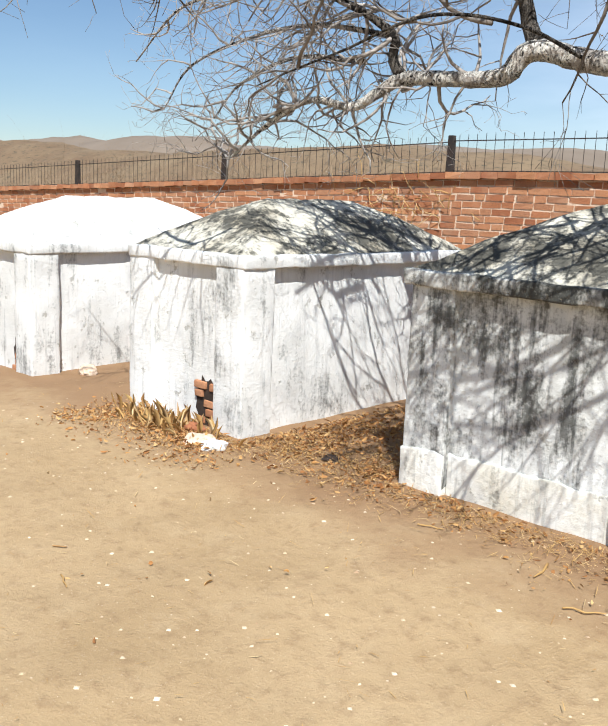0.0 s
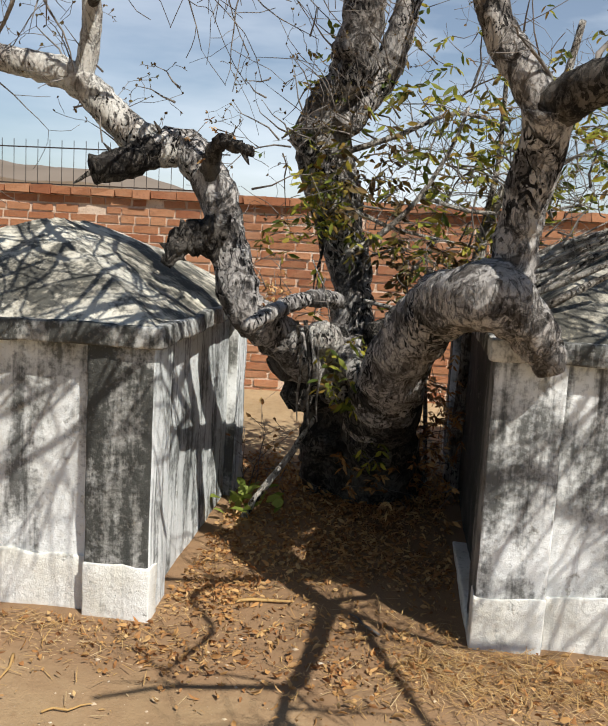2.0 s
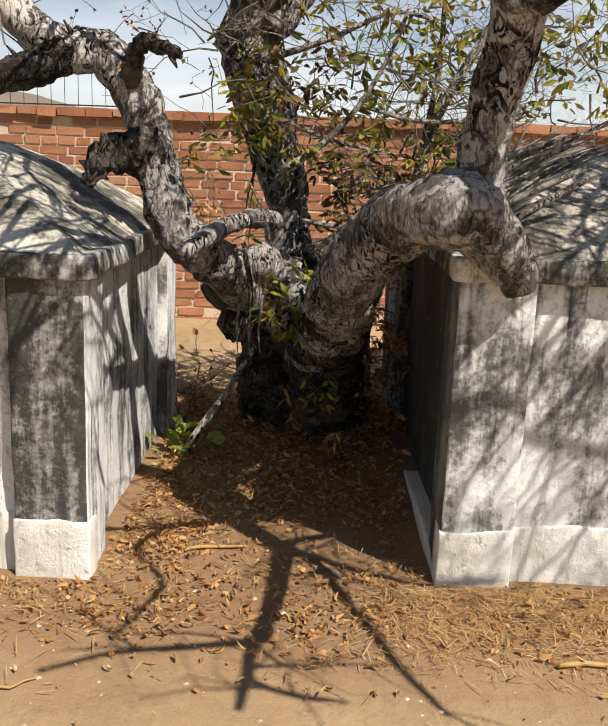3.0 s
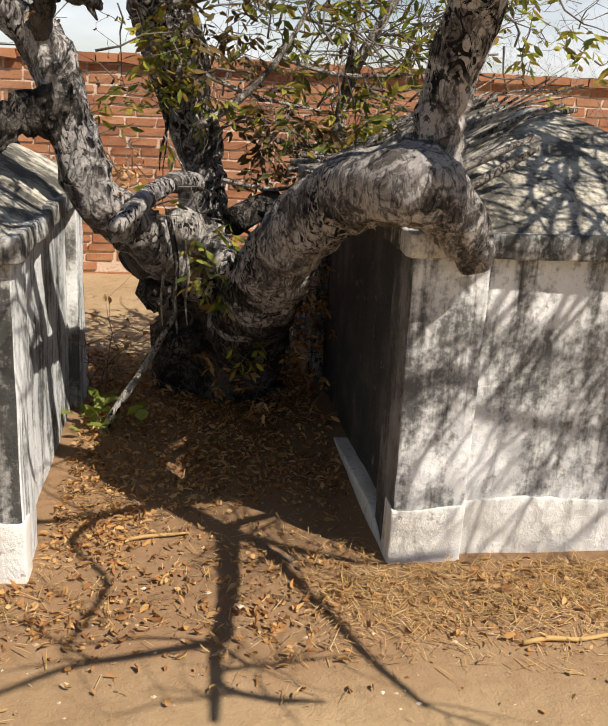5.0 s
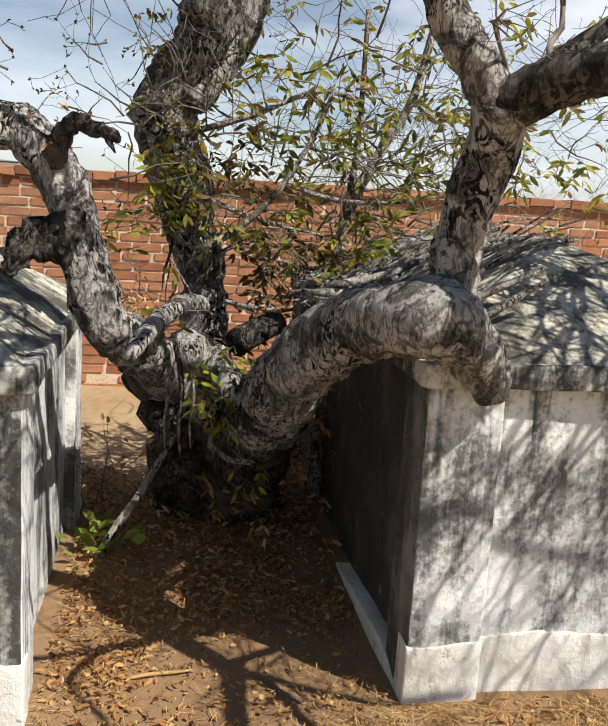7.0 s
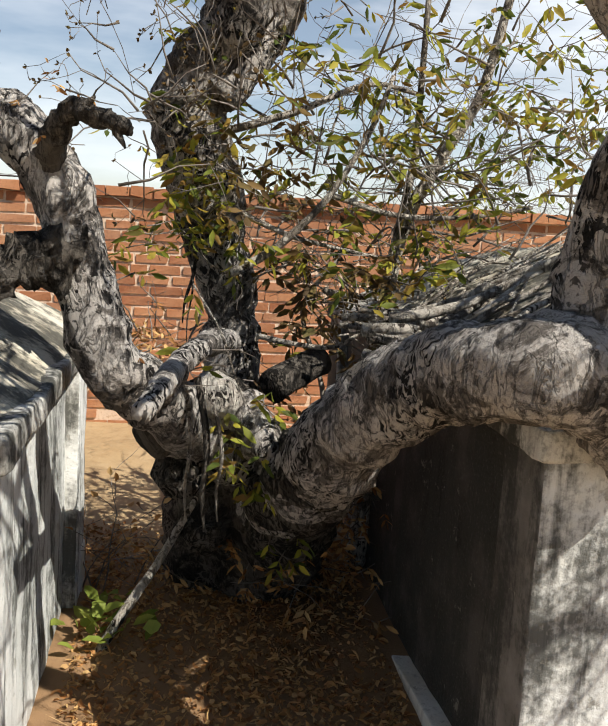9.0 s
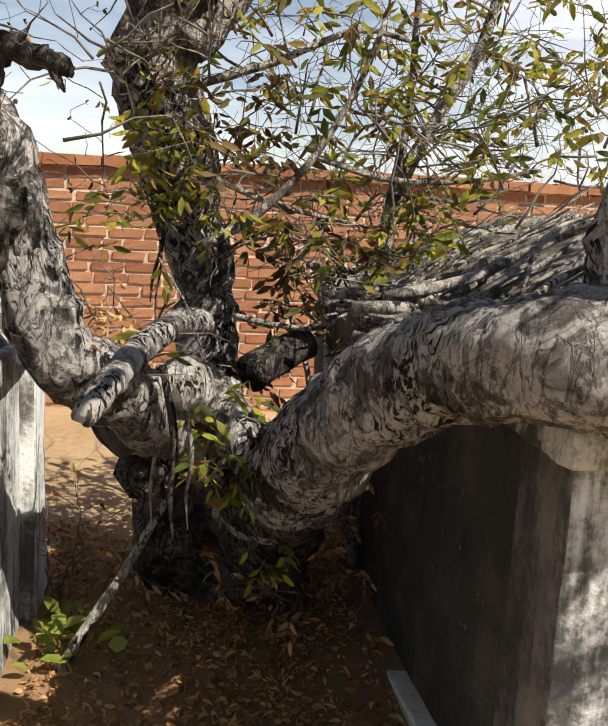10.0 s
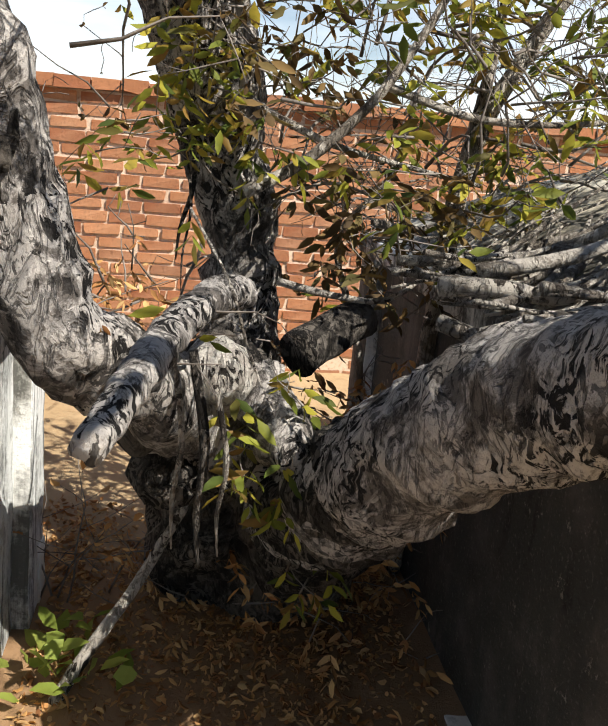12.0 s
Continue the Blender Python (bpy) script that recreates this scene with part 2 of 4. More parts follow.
PEBBLE = leafy("pale pebble", [(0.46, 0.34, 0.20), (0.66, 0.54, 0.38), (0.36, 0.23, 0.13), (0.72, 0.62, 0.47)], 0.9, 0)
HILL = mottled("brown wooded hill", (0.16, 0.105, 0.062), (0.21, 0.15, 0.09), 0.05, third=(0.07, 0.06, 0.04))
# haze is mixed into the base colour, paler than the near hill
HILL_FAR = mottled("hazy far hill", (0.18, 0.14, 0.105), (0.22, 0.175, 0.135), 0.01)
NEAR_BLACK = mottled("near-black brown", (0.03, 0.022, 0.018), (0.06, 0.04, 0.03), 9)


# ---- mesh helpers ----
def mesh_of(name, verts, faces, material, smooth=True):
    me = bpy.data.meshes.new(name)
    me.from_pydata([tuple(v) for v in verts], [], faces)
    me.materials.append(material)
    if smooth:
        me.shade_smooth()
    return me


def thing(name, u, v, z, label, category, group="", turn=0.0, kind=""):
    """An Empty at a thing's base, in the site frame."""
    ob = new(name)
    ob.matrix_world = SITE @ pose(u, v, z, 0, 0, turn)
    return tagged(ob, label, category, group, kind)


def part(name, me, parent, label="", at=(0, 0, 0), turn=None, kind=""):
    ob = new(name, me)
    ob.parent = parent
    ob.location = at
    if turn is not None:
        ob.rotation_euler = turn
    return tagged(ob, label, kind=kind)


def solo(name, me, label, category, group="", kind="", at=(0, 0, 0), turn=0.0):
    ob = new(name, me)
    ob.matrix_world = SITE @ pose(*at, 0, 0, turn)
    return tagged(ob, label, category, group, kind)


def wobble(p, scale, amp, seed=0.0):
    q = Vector(p) * scale + Vector((seed, seed * 1.7, -seed))
    return noise.noise_vector(q) * amp


def rbox(name, lo, hi, material, r=0.012, step=0.09, amp=0.004, seed=0.0):
    """A box with rounded, slightly uneven edges and faces."""
    axes = []
    for a, b in zip(lo, hi):
        n = max(1, int((b - a) / step))
        vals = [a, a + r * 0.3, a + r] + [a + r + (b - a - 2 * r) * i / n for i in range(1, n)] + [b - r, b - r * 0.3, b]
        axes.append(vals)
    verts, index, faces = [], {}, []
    inner_lo = [a + r for a in lo]
    inner_hi = [b - r for b in hi]

    def vert(i, j, k):
        key = (i, j, k)
        if key not in index:
            p = Vector((axes[0][i], axes[1][j], axes[2][k]))
            c = Vector([min(max(x, a), b) for x, a, b in zip(p, inner_lo, inner_hi)])
            d = p - c
            if d.length > 1e-9:
                p = c + d.normalized() * r
            p = p + wobble(p, 5.0, amp, seed) + wobble(p, 19.0, amp * 0.6, seed)
            index[key] = len(verts)
            verts.append(p)
        return index[key]

    n = [len(a) - 1 for a in axes]
    for ax in range(3):
        b, c = [(1, 2), (2, 0), (0, 1)][ax]
        for side in (0, n[ax]):
            for i in range(n[b]):
                for j in range(n[c]):
                    quad = []
                    for di, dj in ((0, 0), (1, 0), (1, 1), (0, 1)):
                        key = [0, 0, 0]
                        key[ax], key[b], key[c] = side, i + di, j + dj
                        quad.append(vert(*key))
                    faces.append(quad if side else quad[::-1])
    return mesh_of(name, verts, faces, material)


def spline(pts, radii, step):
    """Catmull-Rom through pts, sampled about every step metres."""
    P = [Vector(p) for p in pts]
    P = [P[0] * 2 - P[1]] + P + [P[-1] * 2 - P[-2]]
    out = []
    for i in range(1, len(P) - 2):
        a, b, c, d = P[i - 1:i + 3]
        n = max(2, int((c - b).length / step))
        for k in range(n):
            t = k / n
            q = 0.5 * (2 * b + (c - a) * t + (2 * a - 5 * b + 4 * c - d) * t * t + (3 * b - a - 3 * c + d) * t ** 3)
            out.append((q, radii[i - 1] + (radii[i] - radii[i - 1]) * t))
    out.append((P[-2], radii[-1]))
    return out


def tube_into(verts, faces, path, segs, knobs=0.0, seed=0.0):
    """Adds a capped tube along path [(point, radius)] to verts and faces."""
    base = len(verts)
    ref = Vector((0.31, 0.17, 0.93))
    for i, (p, r) in enumerate(path):
        d = (path[min(i + 1, len(path) - 1)][0] - path[max(i - 1, 0)][0]).normalized()
        x = d.cross(ref)
        if x.length < 0.05:
            x = d.cross(Vector((1, 0, 0)))
        x.normalize()
        y = d.cross(x)
        for k in range(segs):
            a = 2 * math.pi * k / segs
            o = x * math.cos(a) + y * math.sin(a)
            rr = r
            if knobs:
                q = p + o * r
                rr = r * (1 + knobs * (noise.noise(q * (0.9 / r) + Vector((seed, 0, 0))) + 0.6 * noise.noise(q * (2.4 / r) + Vector((0, seed, 0))) + 0.3 * noise.noise(q * (6.0 / r) + Vector((seed, seed, 0)))))
            verts.append(p + o * rr)
    for i in range(len(path) - 1):
        for k in range(segs):
            a, b = base + i * segs + k, base + i * segs + (k + 1) % segs
            faces.append((a, b, b + segs, a + segs))
    faces.append(tuple(base + k for k in reversed(range(segs))))
    faces.append(tuple(base + (len(path) - 1) * segs + k for k in range(segs)))


def limb_mesh(name, pts, radii, material, segs=18, knobs=0.16, seed=0.0, step=0.03):
    verts, faces = [], []
    tube_into(verts, faces, spline(pts, radii, step), segs, knobs, seed)
    return mesh_of(name, verts, faces, material)


def grow(rng, verts, faces, start, way, length, radius, depth, droop=0.0, tips=None, kink=0.35, pace=0.07):
    """A bare twig that wanders, forks and thins out."""
    n = max(3, int(length / pace))
    p, d = Vector(start), Vector(way).normalized()
    path = [(p.copy(), radius)]
    for i in range(n):
        d = (d + Vector((rng.gauss(0, kink), rng.gauss(0, kink), rng.gauss(0, kink) - droop)) * 0.5).normalized()
        p = p + d * (length / n)
        r = radius * (1 - 0.75 * (i + 1) / n)
        path.append((p.copy(), max(r, 0.0012)))
        if depth and i > 0 and rng.random() < 0.66:
            side = d.cross(Vector((rng.gauss(0, 1), rng.gauss(0, 1), rng.gauss(0, 1)))).normalized()
            w = (d * 0.6 + side).normalized()
            grow(rng, verts, faces, p, w, length * rng.uniform(0.3, 0.6), r * 0.65, depth - 1, droop, tips, kink, pace)
    if tips is not None:
        tips.append((p.copy(), d.copy()))
    tube_into(verts, faces, path, 5 if 0.006 < radius < 0.018 or pace < 0.1 and radius > 0.006 else (4 if pace < 0.1 else 3))


def leaf_into(rng, verts, faces, p, way, length, width, curl=0.25):
    """A small folded leaf blade with a point."""
    d = Vector(way).normalized()
    s = d.cross(Vector((rng.gauss(0, 1), rng.gauss(0, 1), rng.gauss(0, 1)))).normalized()
    up = s.cross(d) * (length * curl)
    b = len(verts)
    p = Vector(p)
    verts += [p, p + d * length * 0.35 + s * width * 0.5 + up * 0.4, p + d * length * 0.75 + s * width * 0.36 + up * 0.3,
              p + d * length - up * 0.5, p + d * length * 0.75 - s * width * 0.36 + up * 0.3,
              p + d * length * 0.35 - s * width * 0.5 + up * 0.4, p + d * length * 0.55 - up * 0.05]
    faces += [(b, b + 1, b + 6), (b + 1, b + 2, b + 6), (b + 2, b + 3, b + 6), (b + 3, b + 4, b + 6), (b + 4, b + 5, b + 6), (b + 5, b, b + 6)]


def sag(u):
    """The land falls away to the left of the tombs."""
    return 0.0385 * min(0.0, u + 5.0)


def ground_z(u, v):
    z = sag(u) if u > -30 else sag(-30)
    if abs(u) < 30 and abs(v) < 30:
        z += 0.018 * noise.noise(Vector((u * 0.9, v * 0.9, 0))) + 0.010 * noise.noise(Vector((u * 3.1, v * 3.1, 4)))
        z += 0.05 * min(1.0, max(0.0, (v - 5.2) / 3.0))
    return z


# ---- ground ----
def axis_values(lo, hi, fine, far):
    near = [lo + i * fine for i in range(int((hi - lo) / fine) + 1)]
    out, s, x = [], fine, near[-1]
    while x < far:
        s *= 1.35
        x += s
        out.append(x)
    left, s, x = [], fine, near[0]
    while x > -far:
        s *= 1.35
        x -= s
        left.append(x)
    return left[::-1] + near + out


us, vs = axis_values(-7.0, 3.0, 0.06, 1500.0), axis_values(0.5, 9.2, 0.06, 1500.0)
gv = [(u, v, ground_z(u, v)) for v in vs for u in us]
nu = len(us)
gf = [(j * nu + i, j * nu + i + 1, (j + 1) * nu + i + 1, (j + 1) * nu + i) for j in range(len(vs) - 1) for i in range(nu - 1)]
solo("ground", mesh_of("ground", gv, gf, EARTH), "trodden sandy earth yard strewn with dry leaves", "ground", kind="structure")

# ---- hills beyond the wall ----
def hill(name, u0, u1, v, heights, material, label, seed):
    verts, faces = [], []
    cols, rows = 160, 14
    for j in range(rows + 1):
        for i in range(cols + 1):
            s = i / cols
            u = u0 + (u1 - u0) * s
            x = s * (len(heights) - 1)
            k = min(int(x), len(heights) - 2)
            f = x - k
            f = f * f * (3 - 2 * f)
            h = heights[k] * (1 - f) + heights[k + 1] * f
            h *= 1 + 0.10 * noise.noise(Vector((s * 22, seed, 0))) + 0.05 * noise.noise(Vector((s * 90, seed, j)))
            t = j / rows
            verts.append((u, v + t * v * 0.35, -2 + h * math.sin(t * math.pi / 2)))
    for j in range(rows):
        for i in range(cols):
            a = j * (cols + 1) + i
            faces.append((a, a + 1, a + cols + 2, a + cols + 1))
    return solo(name, mesh_of(name, verts, faces, material), label, "hill", kind="structure")


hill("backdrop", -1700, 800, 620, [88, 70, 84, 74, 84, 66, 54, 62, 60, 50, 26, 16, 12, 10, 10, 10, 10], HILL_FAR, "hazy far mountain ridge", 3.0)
hill("backdrop", -420, 260, 150, [21, 22, 19, 16, 17, 18, 16, 12, 6, 3, 2, 2, 2, 2, 2], HILL, "brown dry wooded hills", 8.0)

# ---- dry scrub between wall and hills ----
rng = random.Random(21)
sv, sf = [], []
for k in range(210):
    v = rng.uniform(11, 36)
    u = rng.uniform(-1.75, -0.62) * v + rng.uniform(-2, 0.5)
    tall = rng.uniform(0.6, 1.0) * (1.75 + 0.065 * v)
    if k % 23 == 0:
        tall *= 1.35
    for q in range(rng.choice((2, 3, 4))):
        grow(rng, sv, sf, (u + rng.gauss(0, 0.3), v + rng.gauss(0, 0.3), sag(max(u, -30))), (rng.gauss(0, 0.3), rng.gauss(0, 0.2), 1), tall, 0.014 + 0.0006 * v, 2, kink=0.25, pace=0.05 + 0.16 * tall)
solo("dry_scrub", mesh_of("dry_scrub", sv, sf, SCRUB), "leafless brown scrub beyond the wall", "scrub", kind="stuff")
# pale twigs added to stand in for a white building beyond the wall
sv, sf = [], []
for k in range(70):
    u, v = rng.uniform(1.4, 5.2), rng.uniform(10.0, 13.0)
    for q in range(3):
        grow(rng, sv, sf, (u + rng.gauss(0, 0.2), v, 0), (rng.gauss(0, 0.5), rng.gauss(0, 0.3), 1), rng.uniform(1.5, 2.1), 0.012, 2, kink=0.4, pace=0.22)
solo("dry_scrub", mesh_of("dry_scrub", sv, sf, DEADWOOD), "pale twigs in place of a white building beyond the wall", "scrub", kind="stuff")


# ---- brick wall with its fence ----
WALL_V, WALL_TOP = 8.9, 1.66
def sheared(u, v, z):
    return (u, v, z + sag(u))


def slab(name, u0, u1, v0, v1, z0, z1, material, cuts=60, amp=0.006):
    verts, faces = [], []
    for i in range(cuts + 1):
        u = u0 + (u1 - u0) * i / cuts
        for v, z in ((v0, z0), (v0, z1), (v1, z1), (v1, z0)):
            w = wobble((u, v, z), 4.0, amp)
            verts.append((u, v + w.y, z + w.z + sag(u)))
    for i in range(cuts):
        for k in range(4):
            a, b = i * 4 + k, i * 4 + (k + 1) % 4
            faces.append((a, b, b + 4, a + 4))
    faces += [(3, 2, 1, 0), tuple(cuts * 4 + k for k in range(4))]
    return mesh_of(name, verts, faces, material, False)


wall = thing("wall_north", 0, 0, 0, "old red brick boundary wall with a mortar coping", "wall", kind="structure")
part("core", slab("core", -34, 9, WALL_V + 0.008, WALL_V + 0.32, -0.5, WALL_TOP, MORTAR, 90, 0.001), wall, "lime mortar bed of the wall")
part("coping", slab("coping", -34, 9, WALL_V + 0.02, WALL_V + 0.36, WALL_TOP - 0.002, WALL_TOP + 0.068, CAP, 300, 0.012), wall, "crumbling mortar coping")

fence = thing("fence", 0, 0, 0, "low black iron railing on top of the brick wall", "fence")
FZ = WALL_TOP + 0.05


def bar_mesh(name, w, d, h, material, point=0.0):
    bm = bmesh.new()
    bmesh.ops.create_cube(bm, size=1.0)
    bmesh.ops.scale(bm, vec=(w, d, h), verts=bm.verts)
    bmesh.ops.translate(bm, vec=(0, 0, h / 2), verts=bm.verts)
    if point:
        for vt in bm.verts:
            if vt.co.z > h * 0.9:
                vt.co.x *= point
                vt.co.y *= point
    bmesh.ops.bevel(bm, geom=bm.edges[:], offset=min(w, d) * 0.12, segments=1)
    me = bpy.data.meshes.new(name)
    bm.to_mesh(me)
    bm.free()
    me.materials.append(material)
    return me


post_me = bar_mesh("post", 0.075, 0.075, 0.46, IRON, 0.8)
picket_me = bar_mesh("picket", 0.0045, 0.0045, 0.40, IRON)
rail_me = bar_mesh("rail", 3.745, 0.010, 0.011, IRON)
FENCE_V = WALL_V + 0.16
for i in range(1, 5):
    u = -5.51 - 3.775 * (i - 1)
    part("post", post_me, fence, at=(u, FENCE_V, FZ + sag(u) - 0.03))
for i in range(5):
    u = -5.51 - 3.775 * (i - 0.5)
    tilt = math.atan2(sag(u + 1.8) - sag(u - 1.8), 3.6)
    for h in (0.035, 0.355):
        part("rail", rail_me, fence, at=(u, FENCE_V, FZ + sag(u) + h), turn=(0, -tilt, 0))
for i in range(150):
    u = -2.05 - 0.112 * i
    if abs((u + 5.51) / 3.775 - round((u + 5.51) / 3.775)) > 0.02:
        part("picket", picket_me, fence, at=(u, FENCE_V, FZ + sag(u) + 0.03))


# ---- tombs ----
def face_material(ob, material, axis, sign):
    """Gives the faces of a part that look one way a material of their own."""
    me = ob.data
    me.materials.append(material)
    k = len(me.materials) - 1
    for f in me.polygons:
        if f.normal[axis] * sign > 0.7:
            f.material_index = k


def hip_roof(X, Y, base, rise, hip, material, seed):
    """Four plain slopes with crisp hips and a ridge, on a short upright edge."""
    verts, faces = [], []
    corners = [Vector((-X, -Y, 0)), Vector((X, -Y, 0)), Vector((X, Y, 0)), Vector((-X, Y, 0))]
    front, back = Vector((0, -Y + hip, rise)), Vector((0, Y - hip, rise))
    tops = [(front, front), (front, back), (back, back), (back, front)]
    rows, cols = 22, 36
    for k in range(4):
        a, b = corners[k], corners[(k + 1) % 4]
        c, d = tops[k]
        start = len(verts)
        for j in range(-1, rows + 1):
            t = max(0, j) / rows
            for i in range(cols + 1):
                q = i / cols
                p = a.lerp(b, q).lerp(c.lerp(d, q), t)
                p.z += 0.07 * rise * math.sin(math.pi * t)
                p.z += 0.012 * noise.noise(Vector((p.x * 4, p.y * 4, seed))) + 0.008 * noise.noise(Vector((p.x * 13, p.y * 13, seed)))
                verts.append((p.x, p.y, base + (p.z if j >= 0 else -0.05)))
        for j in range(rows + 1):
            for i in range(cols):
                e = start + j * (cols + 1) + i
                faces.append((e, e + 1, e + cols + 2, e + cols + 1))
    bm = bmesh.new()
    bv = [bm.verts.new(p) for p in verts]
    for f in faces:
        bm.faces.new([bv[i] for i in f])
    bmesh.ops.remove_doubles(bm, verts=bm.verts, dist=0.0005)
    for f in bm.faces:
        f.smooth = True
    for e in bm.edges:
        if len(e.link_faces) == 2 and e.calc_face_angle(0) > 0.3:
            e.smooth = False
    me = bpy.data.meshes.new("roof")
    bm.to_mesh(me)
    bm.free()
    me.materials.append(material)
    return me


def ragged_top(me, top, amp, seed):
    """Frays the upper edge of a painted band."""
    for vt in me.vertices:
        if vt.co.z > top - 0.04:
            q = Vector((vt.co.x * 7, vt.co.y * 7, seed))
            vt.co.z += amp * (noise.noise(q) + 0.6 * noise.noise(q * 3.1))


def tomb(u0, u1, v0, v1, z0, body_mat, pil_mat, plinth_mat, cornice_mat, roof_mat, label, seed, top=1.02, rise=0.36, hip=0.68, band=0.0, oh=0.008, shade=(), sunny=None, corner_mat=None):
    w, d = u1 - u0, v1 - v0
    t = thing("tomb", (u0 + u1) / 2, (v0 + v1) / 2, z0, label, "tomb", group="row of tombs")
    x, y = w / 2, d / 2
    rec, pw = 0.052, 0.25
    body = part("body", rbox("body", (-x + rec, -y + rec, -0.2), (x - rec, y - rec, top + 0.02), body_mat, 0.02, 0.07, 0.006, seed), t)
    # shade of the left side is put into the colour of these faces
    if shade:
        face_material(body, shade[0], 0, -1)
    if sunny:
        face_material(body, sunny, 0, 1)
    for sx in (-1, 1):
        for sy in (-1, 1):
            a = (-x, -x + pw) if sx < 0 else (x - pw, x)
            b = (-y, -y + pw) if sy < 0 else (y - pw, y)
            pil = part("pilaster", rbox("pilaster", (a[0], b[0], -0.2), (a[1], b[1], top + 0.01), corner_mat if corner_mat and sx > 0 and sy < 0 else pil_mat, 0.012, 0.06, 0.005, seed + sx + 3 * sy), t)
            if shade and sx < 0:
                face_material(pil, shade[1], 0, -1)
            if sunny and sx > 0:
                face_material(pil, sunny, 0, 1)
    # plinth: a painted band, thicker than the plaster above it, with a frayed edge
    o = 0.006
    for sy in (-1, 1) if band else ():
        for a0, a1, back in ((-x - o, -x + pw, 0.0), (-x + pw + 0.002, x - pw - 0.002, rec - 0.006), (x - pw, x + o, 0.0)):
            b = (-y - o + back, -y + 0.10) if sy < 0 else (y - 0.10, y + o - back)
            me = rbox("plinth", (a0, b[0], -0.22), (a1, b[1], band), plinth_mat, 0.008, 0.045, 0.004, seed + 11 * sy + a0)
            ragged_top(me, band, 0.020, seed + a0)
            part("plinth", me, t, "white limewashed plinth band")
    part("cornice", rbox("cornice", (-x - oh, -y - oh, top), (x + oh, y + oh, top + 0.078), cornice_mat, 0.012, 0.045, 0.007, seed + 5), t)
    part("roof", hip_roof(x + oh - 0.025, y + oh - 0.025, top + 0.072, rise, hip, roof_mat, seed), t)
    return t


tomb1 = tomb(-7.15, -5.84, 4.2, 6.5, -0.06, LIME, LIME, LIME_NEW, LIME, ROOF_CLEAN, "whitewashed masonry tomb with a hipped roof", 2.0, top=0.96)
tomb2 = tomb(-4.58, -3.47, 4.22, 6.45, 0.0, LIME, LIME, LIME, LIME, ROOF, "whitewashed masonry tomb with broken plaster at its foot", 4.0, top=0.99, rise=0.33)
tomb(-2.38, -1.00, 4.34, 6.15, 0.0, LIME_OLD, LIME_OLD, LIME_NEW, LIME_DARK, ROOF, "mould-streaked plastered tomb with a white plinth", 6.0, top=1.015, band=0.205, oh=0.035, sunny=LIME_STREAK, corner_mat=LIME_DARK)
tomb4 = tomb(0.18, 1.55, 4.40, 7.30, 0.0, LIME_MID, LIME_MID, LIME_NEW, LIME_DARK, ROOF, "mould-streaked tomb under the tree limb", 9.0, top=1.05, rise=0.38, hip=0.74, band=0.205, oh=0.02, shade=(LIME_SHADE, LIME_SHADE_PIL))
# a wedge of white plaster left along the foot of its shaded side
wedge_me = rbox("plaster_patch", (-0.695, -1.36, -0.2), (-0.62, -0.30, 0.06), LIME_NEW, 0.01, 0.05, 0.004, 3.3)
for vt in wedge_me.vertices:
    if vt.co.z > 0:
        vt.co.z *= max(0.12, min(1.0, (vt.co.y + 1.40) / 0.22, (-0.2 - vt.co.y) / 0.8)) * (1 + 0.2 * noise.noise(vt.co * 9))
part("plaster_patch", wedge_me, tomb4, "wedge of white plaster on the dark side")

# ---- the old tree between two tombs ----
tree = thing("tree", -0.52, 5.75, 0.0, "old gnarled pale-barked tree with cut limbs", "tree")
TB = Vector((-0.52, 5.75, 0.0))


def rel(pts):
    return [Vector(p) - TB for p in pts]


def limb(name, pts, radii, material=BARK, seed=0.0, label="", knobs=0.16, segs=20, parent=tree, step=0.03):
    return part(name, limb_mesh(name, rel(pts), radii, material, segs, knobs, seed, step), parent, label)


# both stems wear the deepened bark in place of the shade between the tombs
limb("trunk", [(-0.36, 6.40, -0.15), (-0.38, 6.30, 0.10), (-0.41, 6.10, 0.36), (-0.46, 5.86, 0.62), (-0.51, 5.66, 0.84), (-0.52, 5.58, 0.95)],
     [0.34, 0.29, 0.25, 0.21, 0.17, 0.10], BARK_DARK, 1.0, "dark gnarled trunk", 0.34, 36)
limb("trunk", [(-0.28, 6.35, -0.12), (-0.26, 6.10, 0.20), (-0.23, 5.75, 0.48), (-0.20, 5.42, 0.68), (-0.18, 5.20, 0.82)],
     [0.28, 0.24, 0.19, 0.165, 0.13], BARK_DARK, 21.0, "dark leaning second stem", 0.26, 30)
# torn knobs and splinters on the face of the crotch
for i, (p, q, r0, r1) in enumerate((((-0.60, 5.62, 0.70), (-0.64, 5.50, 0.62), 0.10, 0.05), ((-0.45, 5.60, 0.74), (-0.42, 5.46, 0.70), 0.11, 0.05), ((-0.33, 5.62, 0.70), (-0.30, 5.44, 0.62), 0.10, 0.04),
                                    ((-0.38, 5.50, 0.86), (-0.34, 5.30, 0.80), 0.075, 0.035), ((-0.52, 5.78, 0.46), (-0.53, 5.66, 0.36), 0.11, 0.05), ((-0.66, 5.52, 0.86), (-0.74, 5.46, 0.80), 0.10, 0.06))):
    a, b = Vector(p), Vector(q)
    limb("burl", [a - (b - a) * 0.6, a, a.lerp(b, 0.6), b], [r0 * 0.9, r0, r0 * 0.85, r1], (BARK_DARK, BARK_SHADE, BARK_DARK, BARK, BARK_DARK, BARK_DARK)[i], 40.0 + i, "torn dark burl", 0.5, 18)
